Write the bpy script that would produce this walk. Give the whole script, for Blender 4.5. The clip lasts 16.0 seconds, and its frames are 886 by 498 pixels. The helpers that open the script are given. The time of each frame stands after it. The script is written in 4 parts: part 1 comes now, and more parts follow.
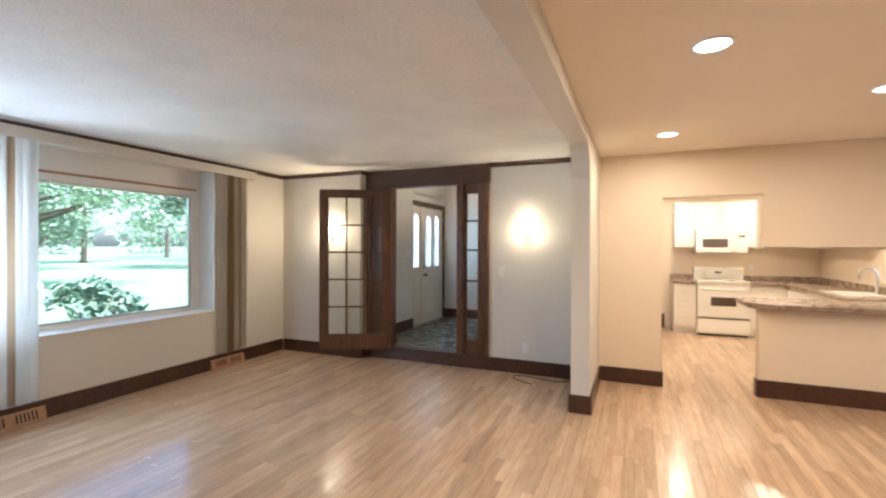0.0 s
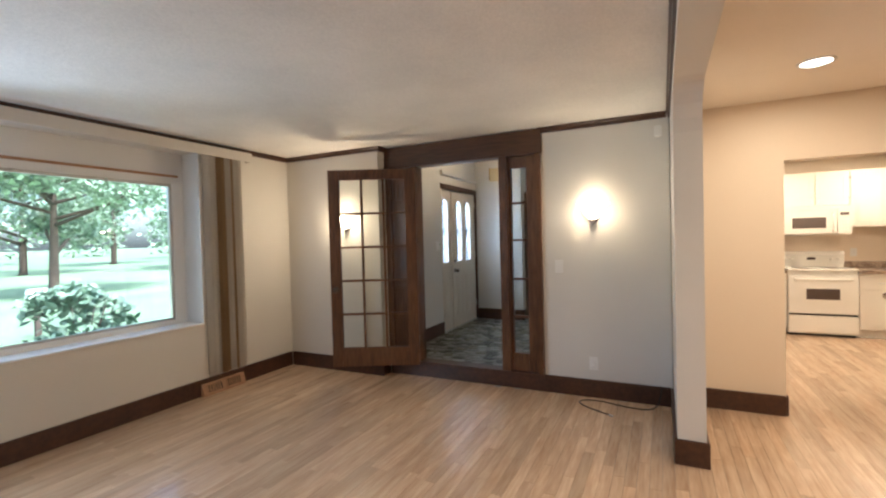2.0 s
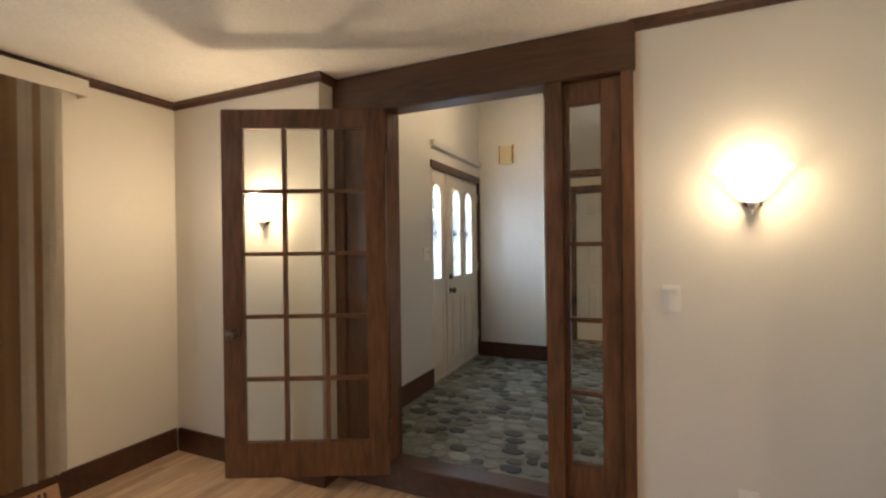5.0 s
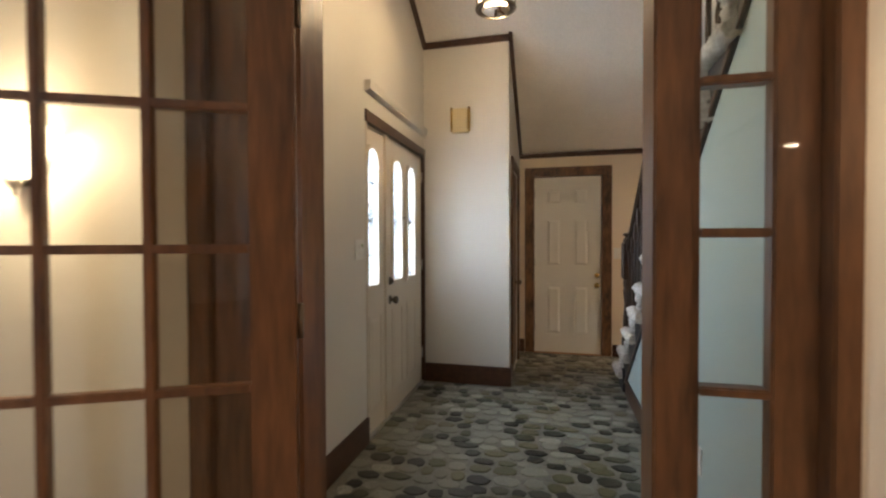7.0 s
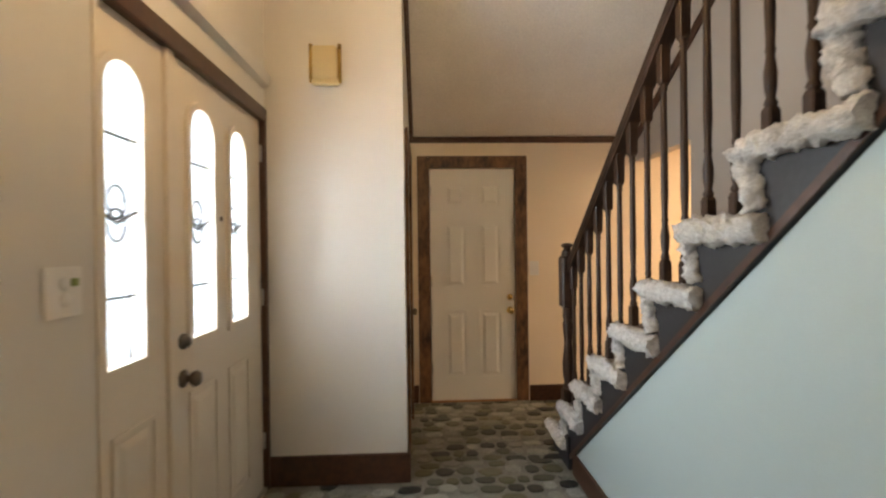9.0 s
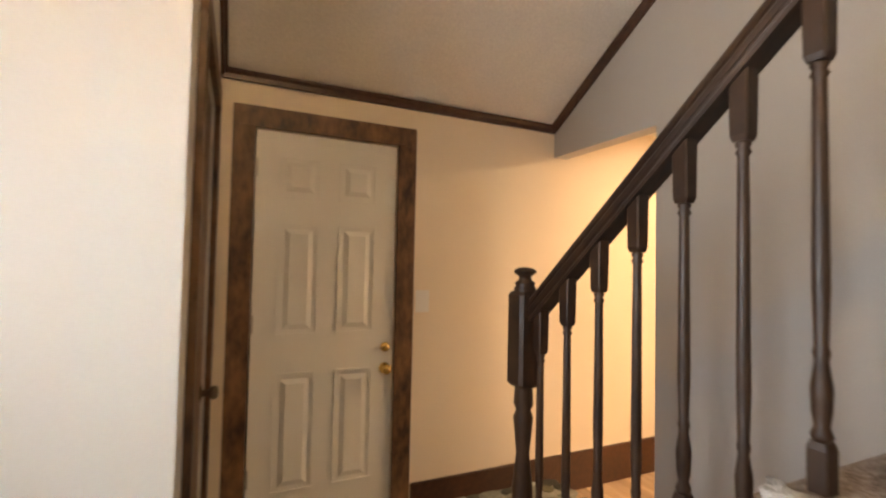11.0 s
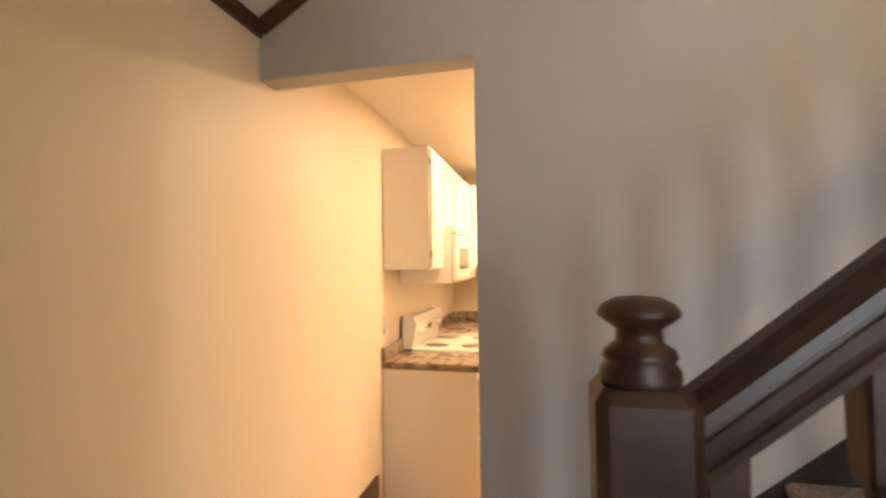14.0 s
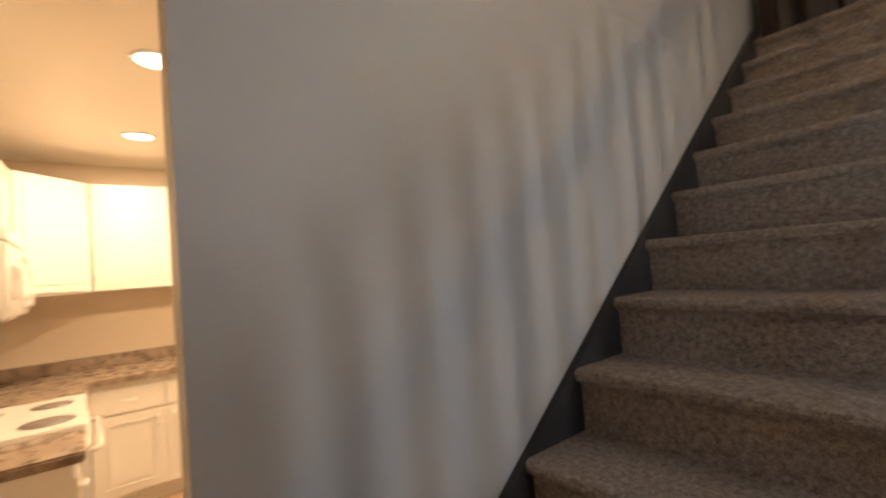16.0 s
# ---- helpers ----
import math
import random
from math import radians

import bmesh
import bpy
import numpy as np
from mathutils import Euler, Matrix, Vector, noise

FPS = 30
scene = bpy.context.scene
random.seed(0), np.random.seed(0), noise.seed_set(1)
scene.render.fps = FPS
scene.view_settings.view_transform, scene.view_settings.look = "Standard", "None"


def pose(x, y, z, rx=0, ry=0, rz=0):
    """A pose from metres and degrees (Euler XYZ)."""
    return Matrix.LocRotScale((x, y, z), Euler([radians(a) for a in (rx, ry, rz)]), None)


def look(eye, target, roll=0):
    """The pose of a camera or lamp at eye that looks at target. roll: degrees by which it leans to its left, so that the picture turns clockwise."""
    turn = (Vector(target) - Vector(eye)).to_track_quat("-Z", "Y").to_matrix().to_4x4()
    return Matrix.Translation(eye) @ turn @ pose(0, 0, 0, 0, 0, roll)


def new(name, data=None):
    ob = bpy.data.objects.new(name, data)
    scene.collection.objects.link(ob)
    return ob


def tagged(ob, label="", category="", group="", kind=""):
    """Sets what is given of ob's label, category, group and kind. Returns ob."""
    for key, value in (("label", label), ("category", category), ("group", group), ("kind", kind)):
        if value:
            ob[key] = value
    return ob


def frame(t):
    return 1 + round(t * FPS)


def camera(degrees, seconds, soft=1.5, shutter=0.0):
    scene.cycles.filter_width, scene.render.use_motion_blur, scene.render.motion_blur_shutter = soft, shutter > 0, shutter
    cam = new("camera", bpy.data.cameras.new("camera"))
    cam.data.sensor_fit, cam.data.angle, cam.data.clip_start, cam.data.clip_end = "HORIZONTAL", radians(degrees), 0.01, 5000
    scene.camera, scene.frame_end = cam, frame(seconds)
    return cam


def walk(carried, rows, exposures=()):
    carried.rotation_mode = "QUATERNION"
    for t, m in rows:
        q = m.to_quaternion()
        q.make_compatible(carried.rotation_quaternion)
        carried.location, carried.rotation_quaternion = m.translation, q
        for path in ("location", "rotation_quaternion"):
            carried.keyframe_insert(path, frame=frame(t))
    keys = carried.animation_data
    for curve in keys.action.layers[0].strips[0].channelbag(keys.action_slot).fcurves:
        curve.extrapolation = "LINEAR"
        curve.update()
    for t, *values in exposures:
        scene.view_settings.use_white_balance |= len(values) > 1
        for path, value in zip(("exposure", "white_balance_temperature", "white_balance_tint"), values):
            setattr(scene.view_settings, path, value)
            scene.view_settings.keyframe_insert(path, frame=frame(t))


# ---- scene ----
cam = camera(89.1, 16.0, soft=2.2, shutter=.5)
PATH = [
    (0, (0.595, 1.441, 1.469), (-0.191, 3.281, 1.46), 0.2),
    (0.5, (0.483, 1.713, 1.447), (-0.422, 3.497, 1.443), 0.8),
    (1, (0.289, 1.917, 1.459), (-0.65, 3.682, 1.442), 0.4),
    (1.5, (0.134, 2.139, 1.457), (-0.781, 3.917, 1.425), -0.7),
    (2, (0.001, 2.408, 1.459), (-0.876, 4.205, 1.415), -1.5),
    (2.5, (-0.135, 2.718, 1.437), (-0.993, 4.524, 1.403), -1.5),
    (3, (-0.289, 3.046, 1.479), (-1.143, 4.854, 1.439), -1.3),
    (5.5, (-1.131, 4.618, 1.417), (-1.937, 6.449, 1.411), -0.3),
    (6, (-1.308, 4.899, 1.447), (-2.039, 6.76, 1.422), -0.2),
    (6.5, (-1.486, 5.144, 1.423), (-2.102, 7.047, 1.398), -0.2),
    (7, (-1.648, 5.446, 1.415), (-2.121, 7.389, 1.378), -0.2),
    (7.5, (-1.775, 5.782, 1.445), (-2.09, 7.756, 1.392), -0.4),
    (8, (-1.845, 6.117, 1.469), (-2.018, 8.108, 1.413), -0.5),
    (8.5, (-1.92, 6.49, 1.455), (-1.941, 8.49, 1.419), -0.3),
    (9, (-1.913, 6.858, 1.462), (-1.826, 8.856, 1.453), -0.7),
    (11.5, (-1.910, 8.633, 1.496), (-0.849, 10.325, 1.591), 1.2),
    (12, (-1.892, 8.870, 1.508), (-0.595, 10.389, 1.614), 0.6),
    (12.5, (-1.803, 9.121, 1.504), (-0.304, 10.441, 1.593), 0.1),
    (13, (-1.694, 9.367, 1.510), (-0.014, 10.450, 1.579), 0.6),
    (13.5, (-1.592, 9.555, 1.515), (0.238, 10.358, 1.601), -0.1),
    (14, (-1.484, 9.721, 1.511), (0.463, 10.173, 1.577), -0.8),
    (14.5, (-1.377, 9.898, 1.521), (0.623, 9.916, 1.545), -2.0),
    (15, (-1.281, 10.042, 1.524), (0.668, 9.598, 1.554), -2.3),
    (15.5, (-1.154, 10.091, 1.521), (0.647, 9.222, 1.537), -3.8),
    (16, (-0.980, 10.079, 1.485), (0.585, 8.835, 1.556), -4.3),
]
EXPOSURES = [(0, 2.5, 5250, 7), (1.5, 2.3, 5350, 8), (3, 2.22, 5450, 8), (5.5, 2.25, 6150, 9), (7, 2.4, 6400, 10), (8, 2.7, 6800, 11), (9, 2.68, 7200, 12), (11.5, 2.9, 7700, 16), (13.5, 2.8, 7600, 15), (15, 2.55, 6900, 13), (16, 2.4, 6800, 13)]
walk(cam, [(t, look(eye, target, roll)) for t, eye, target, roll in PATH], exposures=EXPOSURES)

# ---- world and large lights ----
world = bpy.data.worlds.new("sky")
scene.world = world
world.use_nodes = True
wn = world.node_tree.nodes
sky = wn.new("ShaderNodeTexSky")
sky.sky_type, sky.sun_disc = 'NISHITA', False
sky.sun_elevation, sky.sun_rotation, sky.air_density, sky.dust_density = radians(50), radians(100), 1.0, 4.0
wn["Background"].inputs["Strength"].default_value = 0.15
world.node_tree.links.new(sky.outputs[0], wn["Background"].inputs["Color"])
sun = new("sun", bpy.data.lights.new("sun", 'SUN'))
sun.data.energy, sun.data.angle, sun.data.color = 2.3, radians(12), (1, .97, .92)
sun.matrix_world = look((20, -4, 25), (0, 0, 0))


def disc_lamp(x, y, z, watts, size=.13, color=(1, .74, .47)):
    ob = new("downlight_lamp", bpy.data.lights.new("downlight_lamp", 'AREA'))
    ob.data.shape, ob.data.size, ob.data.energy, ob.data.color = 'DISK', size, watts, color
    ob.matrix_world = pose(x, y, z)


def point_lamp(x, y, z, watts, color=(1, .72, .42), r=.035):
    ob = new("bulb_light", bpy.data.lights.new("bulb_light", 'POINT'))
    ob.data.energy, ob.data.color, ob.data.shadow_soft_size = watts, color, r
    ob.matrix_world = pose(x, y, z)


CEIL = 2.47
# last three dining and last two kitchen entries are unseen, added lamps
DOWNLIGHTS = [(.94, 4.0), (2.05, 5.1), (.85, 5.87), (2.05, 3.0), (.94, 2.0), (2.9, 4.0), (1.27, 9.81), (2.48, 9.78), (1.35, 8.0), (2.4, 7.7)]
for lx, ly in DOWNLIGHTS:
    disc_lamp(lx, ly, CEIL - .012, 3.5 if ly < 6.7 else 5.0)
for sx, sy, watts in ((-.55, 6.61, 2.8), (-3.17, 6.46, 4.8)):
    point_lamp(sx, sy - .1, 1.72, watts)
point_lamp(-1.96, 8.0, 2.90, 5.8, r=.03)

# daylight in the window's near half
ob = new("window_sky", bpy.data.lights.new("window_sky", 'AREA'))
ob.data.shape, ob.data.size, ob.data.size_y, ob.data.energy, ob.data.color = 'RECTANGLE', .95, 1.3, 14.0, (.80, .90, 1)
ob.matrix_world = pose(-4.22, 2.70, 1.42, 0, -90, 0)
# daylight in the three lights of the front door
for ly, lw in ((8.255, .18), (8.74, .20), (9.09, .19)):
    ob = new("door_light_sky", bpy.data.lights.new("door_light_sky", 'AREA'))
    ob.data.shape, ob.data.size, ob.data.size_y, ob.data.energy, ob.data.color = 'RECTANGLE', .9, lw, 1.8, (.76, .87, 1)
    ob.matrix_world = pose(-2.875, ly, 1.575, 0, -90, 0)

# ---- materials ----


def mat(name, color, rough=.6, var=.12, scale=3.0, fine=60.0, bump=.1, metal=0.0, stretch=(1, 1, 1), dist=.002, second=None, rand=0.0, island=False, coat=0.0, palette=()):
    """Two scales of noise for colour, roughness and relief; rand: variation from piece to piece."""
    m = bpy.data.materials.new(name)
    m.use_nodes = True
    n, l = m.node_tree.nodes, m.node_tree.links
    p = n["Principled BSDF"]
    tc, mp = n.new("ShaderNodeTexCoord"), n.new("ShaderNodeMapping")
    mp.inputs["Scale"].default_value = stretch
    l.new(tc.outputs["Object"], mp.inputs[0])
    src = mp.outputs[0]
    rnd = None
    if rand:
        info = n.new("ShaderNodeNewGeometry") if island else n.new("ShaderNodeObjectInfo")
        rnd = info.outputs["Random Per Island" if island else "Random"]
        add = n.new("ShaderNodeVectorMath")
        add.operation = 'ADD'
        mul = n.new("ShaderNodeMath")
        mul.operation = 'MULTIPLY'
        mul.inputs[1].default_value = 37.0
        l.new(rnd, mul.inputs[0])
        l.new(src, add.inputs[0])
        l.new(mul.outputs[0], add.inputs[1])
        src = add.outputs[0]
    a, b = n.new("ShaderNodeTexNoise"), n.new("ShaderNodeTexNoise")
    a.inputs["Scale"].default_value, a.inputs["Detail"].default_value = scale, 5
    b.inputs["Scale"].default_value, b.inputs["Detail"].default_value = fine, 4
    l.new(src, a.inputs["Vector"])
    l.new(src, b.inputs["Vector"])
    mix = n.new("ShaderNodeMath")
    mix.operation = 'ADD'
    l.new(a.outputs[0], mix.inputs[0])
    l.new(b.outputs[0], mix.inputs[1])
    half = n.new("ShaderNodeMath")
    half.operation = 'MULTIPLY_ADD'
    half.inputs[1].default_value, half.inputs[2].default_value = 1.6, -1.1
    half.use_clamp = True
    l.new(mix.outputs[0], half.inputs[0])
    ramp = n.new("ShaderNodeMix")
    ramp.data_type = 'RGBA'
    c2 = second or [min(1, c * (1 + var)) for c in color]
    c1 = color if second else [c * (1 - var) for c in color]
    ramp.inputs[6].default_value, ramp.inputs[7].default_value = (*c1, 1), (*c2, 1)
    l.new(half.outputs[0], ramp.inputs[0])
    out = ramp.outputs[2]
    if rand:
        hsv = n.new("ShaderNodeHueSaturation")
        mr = n.new("ShaderNodeMapRange")
        mr.inputs[3].default_value, mr.inputs[4].default_value = 1 - rand, 1 + rand
        l.new(rnd, mr.inputs[0])
        l.new(mr.outputs[0], hsv.inputs["Value"])
        l.new(out, hsv.inputs["Color"])
        out = hsv.outputs[0]
    if palette:
        cr = n.new("ShaderNodeValToRGB")
        cr.color_ramp.interpolation = 'CONSTANT'
        while len(cr.color_ramp.elements) < len(palette):
            cr.color_ramp.elements.new(.5)
        for i, c in enumerate(palette):
            cr.color_ramp.elements[i].position, cr.color_ramp.elements[i].color = i / len(palette), (*c, 1)
        l.new(rnd, cr.inputs[0])
        mu = n.new("ShaderNodeMix")
        mu.data_type, mu.blend_type = 'RGBA', 'MULTIPLY'
        mu.inputs[0].default_value = 1
        l.new(cr.outputs[0], mu.inputs[6])
        l.new(ramp.outputs[2], mu.inputs[7])
        out = mu.outputs[2]
    l.new(out, p.inputs["Base Color"])
    rr = n.new("ShaderNodeMapRange")
    rr.inputs[3].default_value, rr.inputs[4].default_value = max(.02, rough - .08), min(1, rough + .08)
    l.new(a.outputs[0], rr.inputs[0])
    l.new(rr.outputs[0], p.inputs["Roughness"])
    p.inputs["Metallic"].default_value = metal
    p.inputs["Coat Weight"].default_value = coat
    if bump:
        bp = n.new("ShaderNodeBump")
        bp.inputs["Strength"].default_value, bp.inputs["Distance"].default_value = bump, dist
        l.new(b.outputs[0], bp.inputs["Height"])
        l.new(bp.outputs[0], p.inputs["Normal"])
    return m


def glow(name, color, strength):
    m = bpy.data.materials.new(name)
    m.use_nodes = True
    p = m.node_tree.nodes["Principled BSDF"]
    p.inputs["Base Color"].default_value = (.9, .88, .82, 1)
    p.inputs["Emission Color"].default_value, p.inputs["Emission Strength"].default_value = (*color, 1), strength
    return m


def glass(name, tint=(.97, .99, .98), rough=.0, cloudy=0.0):
    """A clear pane: it lets light straight through and mirrors by Fresnel; cloudy: share that scatters."""
    m = bpy.data.materials.new(name)
    m.use_nodes = True
    n, l = m.node_tree.nodes, m.node_tree.links
    tr, gl, fr, mx = (n.new("ShaderNode" + k) for k in ("BsdfTransparent", "BsdfGlossy", "Fresnel", "MixShader"))
    tr.inputs[0].default_value = (*tint, 1)
    gl.inputs["Roughness"].default_value = rough
    fr.inputs[0].default_value = 1.35
    l.new(fr.outputs[0], mx.inputs[0])
    first = tr.outputs[0]
    if cloudy:
        tl, m2 = n.new("ShaderNodeBsdfTranslucent"), n.new("ShaderNodeMixShader")
        tl.inputs[0].default_value = (.95, .97, 1, 1)
        m2.inputs[0].default_value = cloudy
        l.new(first, m2.inputs[1])
        l.new(tl.outputs[0], m2.inputs[2])
        first = m2.outputs[0]
    l.new(first, mx.inputs[1])
    l.new(gl.outputs[0], mx.inputs[2])
    l.new(mx.outputs[0], n["Material Output"].inputs["Surface"])
    return m


WALL = mat("wall_paint", (.66, .625, .565), .55, .03, 1.2, 180, .12)
WALLW = mat("warm_wall_paint", (.77, .655, .51), .5, .03, 1.2, 180, .12)
# darker than WALL: the stair wall's dimmer light is put into the grey
WALLS = mat("dimmed_grey_wall_paint", (.46, .44, .42), .5, .03, 1.2, 180, .12)
WALLB = mat("pale_blue_wall_paint", (.41, .50, .49), .5, .03, 1.2, 180, .12)
CEILM = mat("textured_ceiling", (.78, .75, .70), .85, .10, 2, 80, .5, dist=.006)
CEILS = mat("smooth_ceiling", (.90, .83, .73), .7, .03, 2, 120, .2)
DARKWOOD = mat("dark_stained_wood", (.045, .018, .008), .38, .5, 4, 40, .15, stretch=(1, 1, .12), second=(.13, .055, .022), coat=.15)
TRIM = mat("stained_wood_trim", (.035, .014, .008), .38, .5, 3, 30, .15, second=(.085, .034, .016), coat=.15)
DOORWOOD = mat("french_door_wood", (.055, .022, .009), .34, .5, 5, 40, .15, stretch=(1, 1, .16), second=(.175, .076, .031), coat=.2)
HEADWOOD = mat("header_wood", (.040, .017, .008), .38, .5, 5, 50, .15, stretch=(.1, 1, 1), second=(.11, .046, .019), coat=.15)
ROUGHWOOD = mat("rough_sawn_casing_wood", (.030, .013, .007), .5, .5, 9, 30, .4, stretch=(1, 1, .5), second=(.22, .11, .05))
RAILWOOD = mat("handrail_wood", (.014, .007, .005), .42, .5, 9, 60, .2, stretch=(1, .25, .3), second=(.055, .026, .012))
PLANK = mat("laminate_plank", (.40, .26, .16), .21, .3, 9, 40, .05, stretch=(1.6, .14, 1), second=(.57, .415, .275), rand=.15, coat=.12)
STONES = ((.030, .032, .026), (.33, .34, .30), (.13, .125, .075), (.28, .29, .26), (.045, .05, .04), (.40, .41, .38), (.17, .16, .10), (.30, .31, .28), (.022, .024, .022), (.24, .25, .22), (.09, .09, .065))
STONE = mat("dark_stone_vinyl", (.5, .5, .46), .36, .5, 17, 60, .3, second=(1.0, .98, .90), rand=.5, palette=STONES)
GROUT = mat("stone_joint", (.20, .20, .175), .6, .3, 10, 60, .2)
CARPET = mat("shaggy_carpet", (.17, .125, .095), 1.0, .5, 60, 200, 1.0, dist=.012, second=(.58, .49, .42))
# same carpet as CARPET, paler: the front door's daylight is in the colour
WRAP = mat("door_lit_carpet_edge", (.50, .47, .43), 1.0, .5, 50, 180, 1.0, dist=.012, second=(.86, .84, .80))
STRINGER = mat("charcoal_painted_stringer", (.022, .021, .023), .5, .25, 4, 60, .15)
WHITEDOOR = mat("white_door_paint", (.80, .78, .73), .38, .02, 2, 150, .06)
CREAM = mat("cream_paint", (.72, .64, .53), .42, .03, 2, 150, .06)
WHITE = mat("white_trim_paint", (.80, .80, .78), .4, .02, 2, 120, .05)
CABINET = mat("white_cabinet_paint", (.80, .75, .66), .35, .03, 2, 120, .05)
APPLIANCE = mat("white_enamel", (.80, .77, .70), .18, .02, 2, 100, .02, coat=.3)
DARKGLASS = mat("dark_oven_glass", (.10, .075, .065), .1, .1, 3, 50, 0)
BURNER = mat("grey_burner_mark", (.20, .17, .15), .35, .1, 20, 80, 0)
COUNTER = mat("mottled_laminate_counter", (.13, .085, .06), .28, .5, 16, 60, .03, second=(.38, .29, .21))
BRASS = mat("polished_brass", (.80, .55, .20), .2, .1, 8, 50, .02, metal=1)
BRONZE = mat("aged_bronze_knob", (.16, .13, .10), .3, .2, 8, 50, .03, metal=1)
NICKEL = mat("brushed_nickel", (.55, .53, .50), .3, .1, 8, 80, .02, metal=1)
PLASTIC = mat("white_plastic", (.78, .76, .72), .35, .02, 4, 80, .02)
CHIME = mat("chime_cream_plastic", (.62, .50, .27), .4, .03, 4, 80, .03)
OAK = mat("oak_vent_wood", (.30, .15, .07), .45, .3, 6, 50, .1, second=(.46, .26, .14))
BLACK = mat("black_rubber", (.012, .012, .012), .5, .2, 10, 50, .05)
BLIND = mat("vertical_blind_vinyl", (.84, .80, .73), .5, .06, 3, 80, .08)
BLINDT = mat("tan_vertical_blind_vinyl", (.52, .38, .24), .5, .06, 3, 80, .08)


def let_light_through(m, share):
    """Turns a share of a thin sheet's diffuse into light passing through."""
    n, l = m.node_tree.nodes, m.node_tree.links
    p = n["Principled BSDF"]
    tl, mx = n.new("ShaderNodeBsdfTranslucent"), n.new("ShaderNodeMixShader")
    l.new(p.inputs["Base Color"].links[0].from_socket, tl.inputs[0])
    mx.inputs[0].default_value = share
    l.new(p.outputs[0], mx.inputs[1])
    l.new(tl.outputs[0], mx.inputs[2])
    l.new(mx.outputs[0], n["Material Output"].inputs["Surface"])


let_light_through(BLIND, .45)
let_light_through(BLINDT, .45)
LEAD = mat("lead_came", (.12, .12, .12), .4, .1, 20, 80, .05, metal=.6)
PANE = glass("window_glass")
PANEO = glass("obscure_door_glass", (.95, .97, 1), .05, .15)
BOWL = glow("lit_alabaster_glass", (1, .80, .52), 1.2)
BULB = glow("lit_bulb", (1, .7, .35), 7)
AMBER = glass("amber_lantern_glass", (1, .86, .60), .05, .4)
LENS = glow("downlight_lens", (1, .86, .66), 2)
GRASS = mat("lawn_grass", (.13, .20, .10), .9, .3, .4, 14, .5, second=(.24, .32, .18), dist=.03)
ASPHALT = mat("pale_concrete_drive", (.42, .41, .39), .9, .1, .6, 30, .2)
BARK = mat("bark", (.07, .05, .035), .9, .3, 4, 30, .6, dist=.02)
LEAF = mat("tree_leaves", (.15, .225, .14), .6, .4, .7, 8, 0, second=(.32, .41, .28), rand=.35, island=True)
LEAFB = mat("bush_leaves", (.12, .20, .12), .5, .4, 2, 8, 0, second=(.32, .42, .30), rand=.35, island=True)
HOUSEM = mat("far_house_siding", (.16, .10, .08), .8, .15, 1, 10, .1)

# ---- helpers for meshes ----


def box(bm, x0, x1, y0, y1, z0, z1, bev=0.0):
    m = Matrix.LocRotScale(((x0 + x1) / 2, (y0 + y1) / 2, (z0 + z1) / 2), None, (abs(x1 - x0), abs(y1 - y0), abs(z1 - z0)))
    v = bmesh.ops.create_cube(bm, size=1, matrix=m)["verts"]
    if bev:
        e = list({e for q in v for e in q.link_edges})
        bmesh.ops.bevel(bm, geom=e, offset=bev, segments=2, affect='EDGES', clamp_overlap=True)


def one_box(*a, **k):
    bm = bmesh.new()
    box(bm, *a, **k)
    return bm


def lathe(bm, profile, seg=14, at=(0, 0, 0), axis='Z'):
    """A turned shape from (radius, height) pairs."""
    turn = {'Z': Matrix(), 'X': Matrix.Rotation(radians(90), 4, 'Y'), 'Y': Matrix.Rotation(radians(-90), 4, 'X')}[axis]
    rings = []
    for r, z in profile:
        rings.append([bm.verts.new(Vector(at) + turn @ Vector((r * math.cos(a), r * math.sin(a), z))) for a in (math.tau * i / seg for i in range(seg))])
    for p, q in zip(rings, rings[1:]):
        for i in range(seg):
            f = bm.faces.new((p[i], p[(i + 1) % seg], q[(i + 1) % seg], q[i]))
            f.smooth = True
    bm.faces.new(rings[0][::-1])
    bm.faces.new(rings[-1])


def turned(profile, seg=14, at=(0, 0, 0), axis='Z'):
    bm = bmesh.new()
    lathe(bm, profile, seg, at, axis)
    return bm


def prism(bm, pts, axis, a0, a1):
    """A flat outline pushed along an axis. pts: (u, v), which are (y, z) for 'X', (x, z) for 'Y' and (x, y) for 'Z'."""
    put = {'X': lambda u, v, a: (a, u, v), 'Y': lambda u, v, a: (u, a, v), 'Z': lambda u, v, a: (u, v, a)}[axis]
    p = [bm.verts.new(put(u, v, a0)) for u, v in pts]
    q = [bm.verts.new(put(u, v, a1)) for u, v in pts]
    bm.faces.new(p)
    bm.faces.new(q[::-1])
    for i in range(len(pts)):
        bm.faces.new((p[i], q[i], q[(i + 1) % len(pts)], p[(i + 1) % len(pts)]))
    bmesh.ops.recalc_face_normals(bm, faces=bm.faces[:])


def one_prism(*a):
    bm = bmesh.new()
    prism(bm, *a)
    return bm


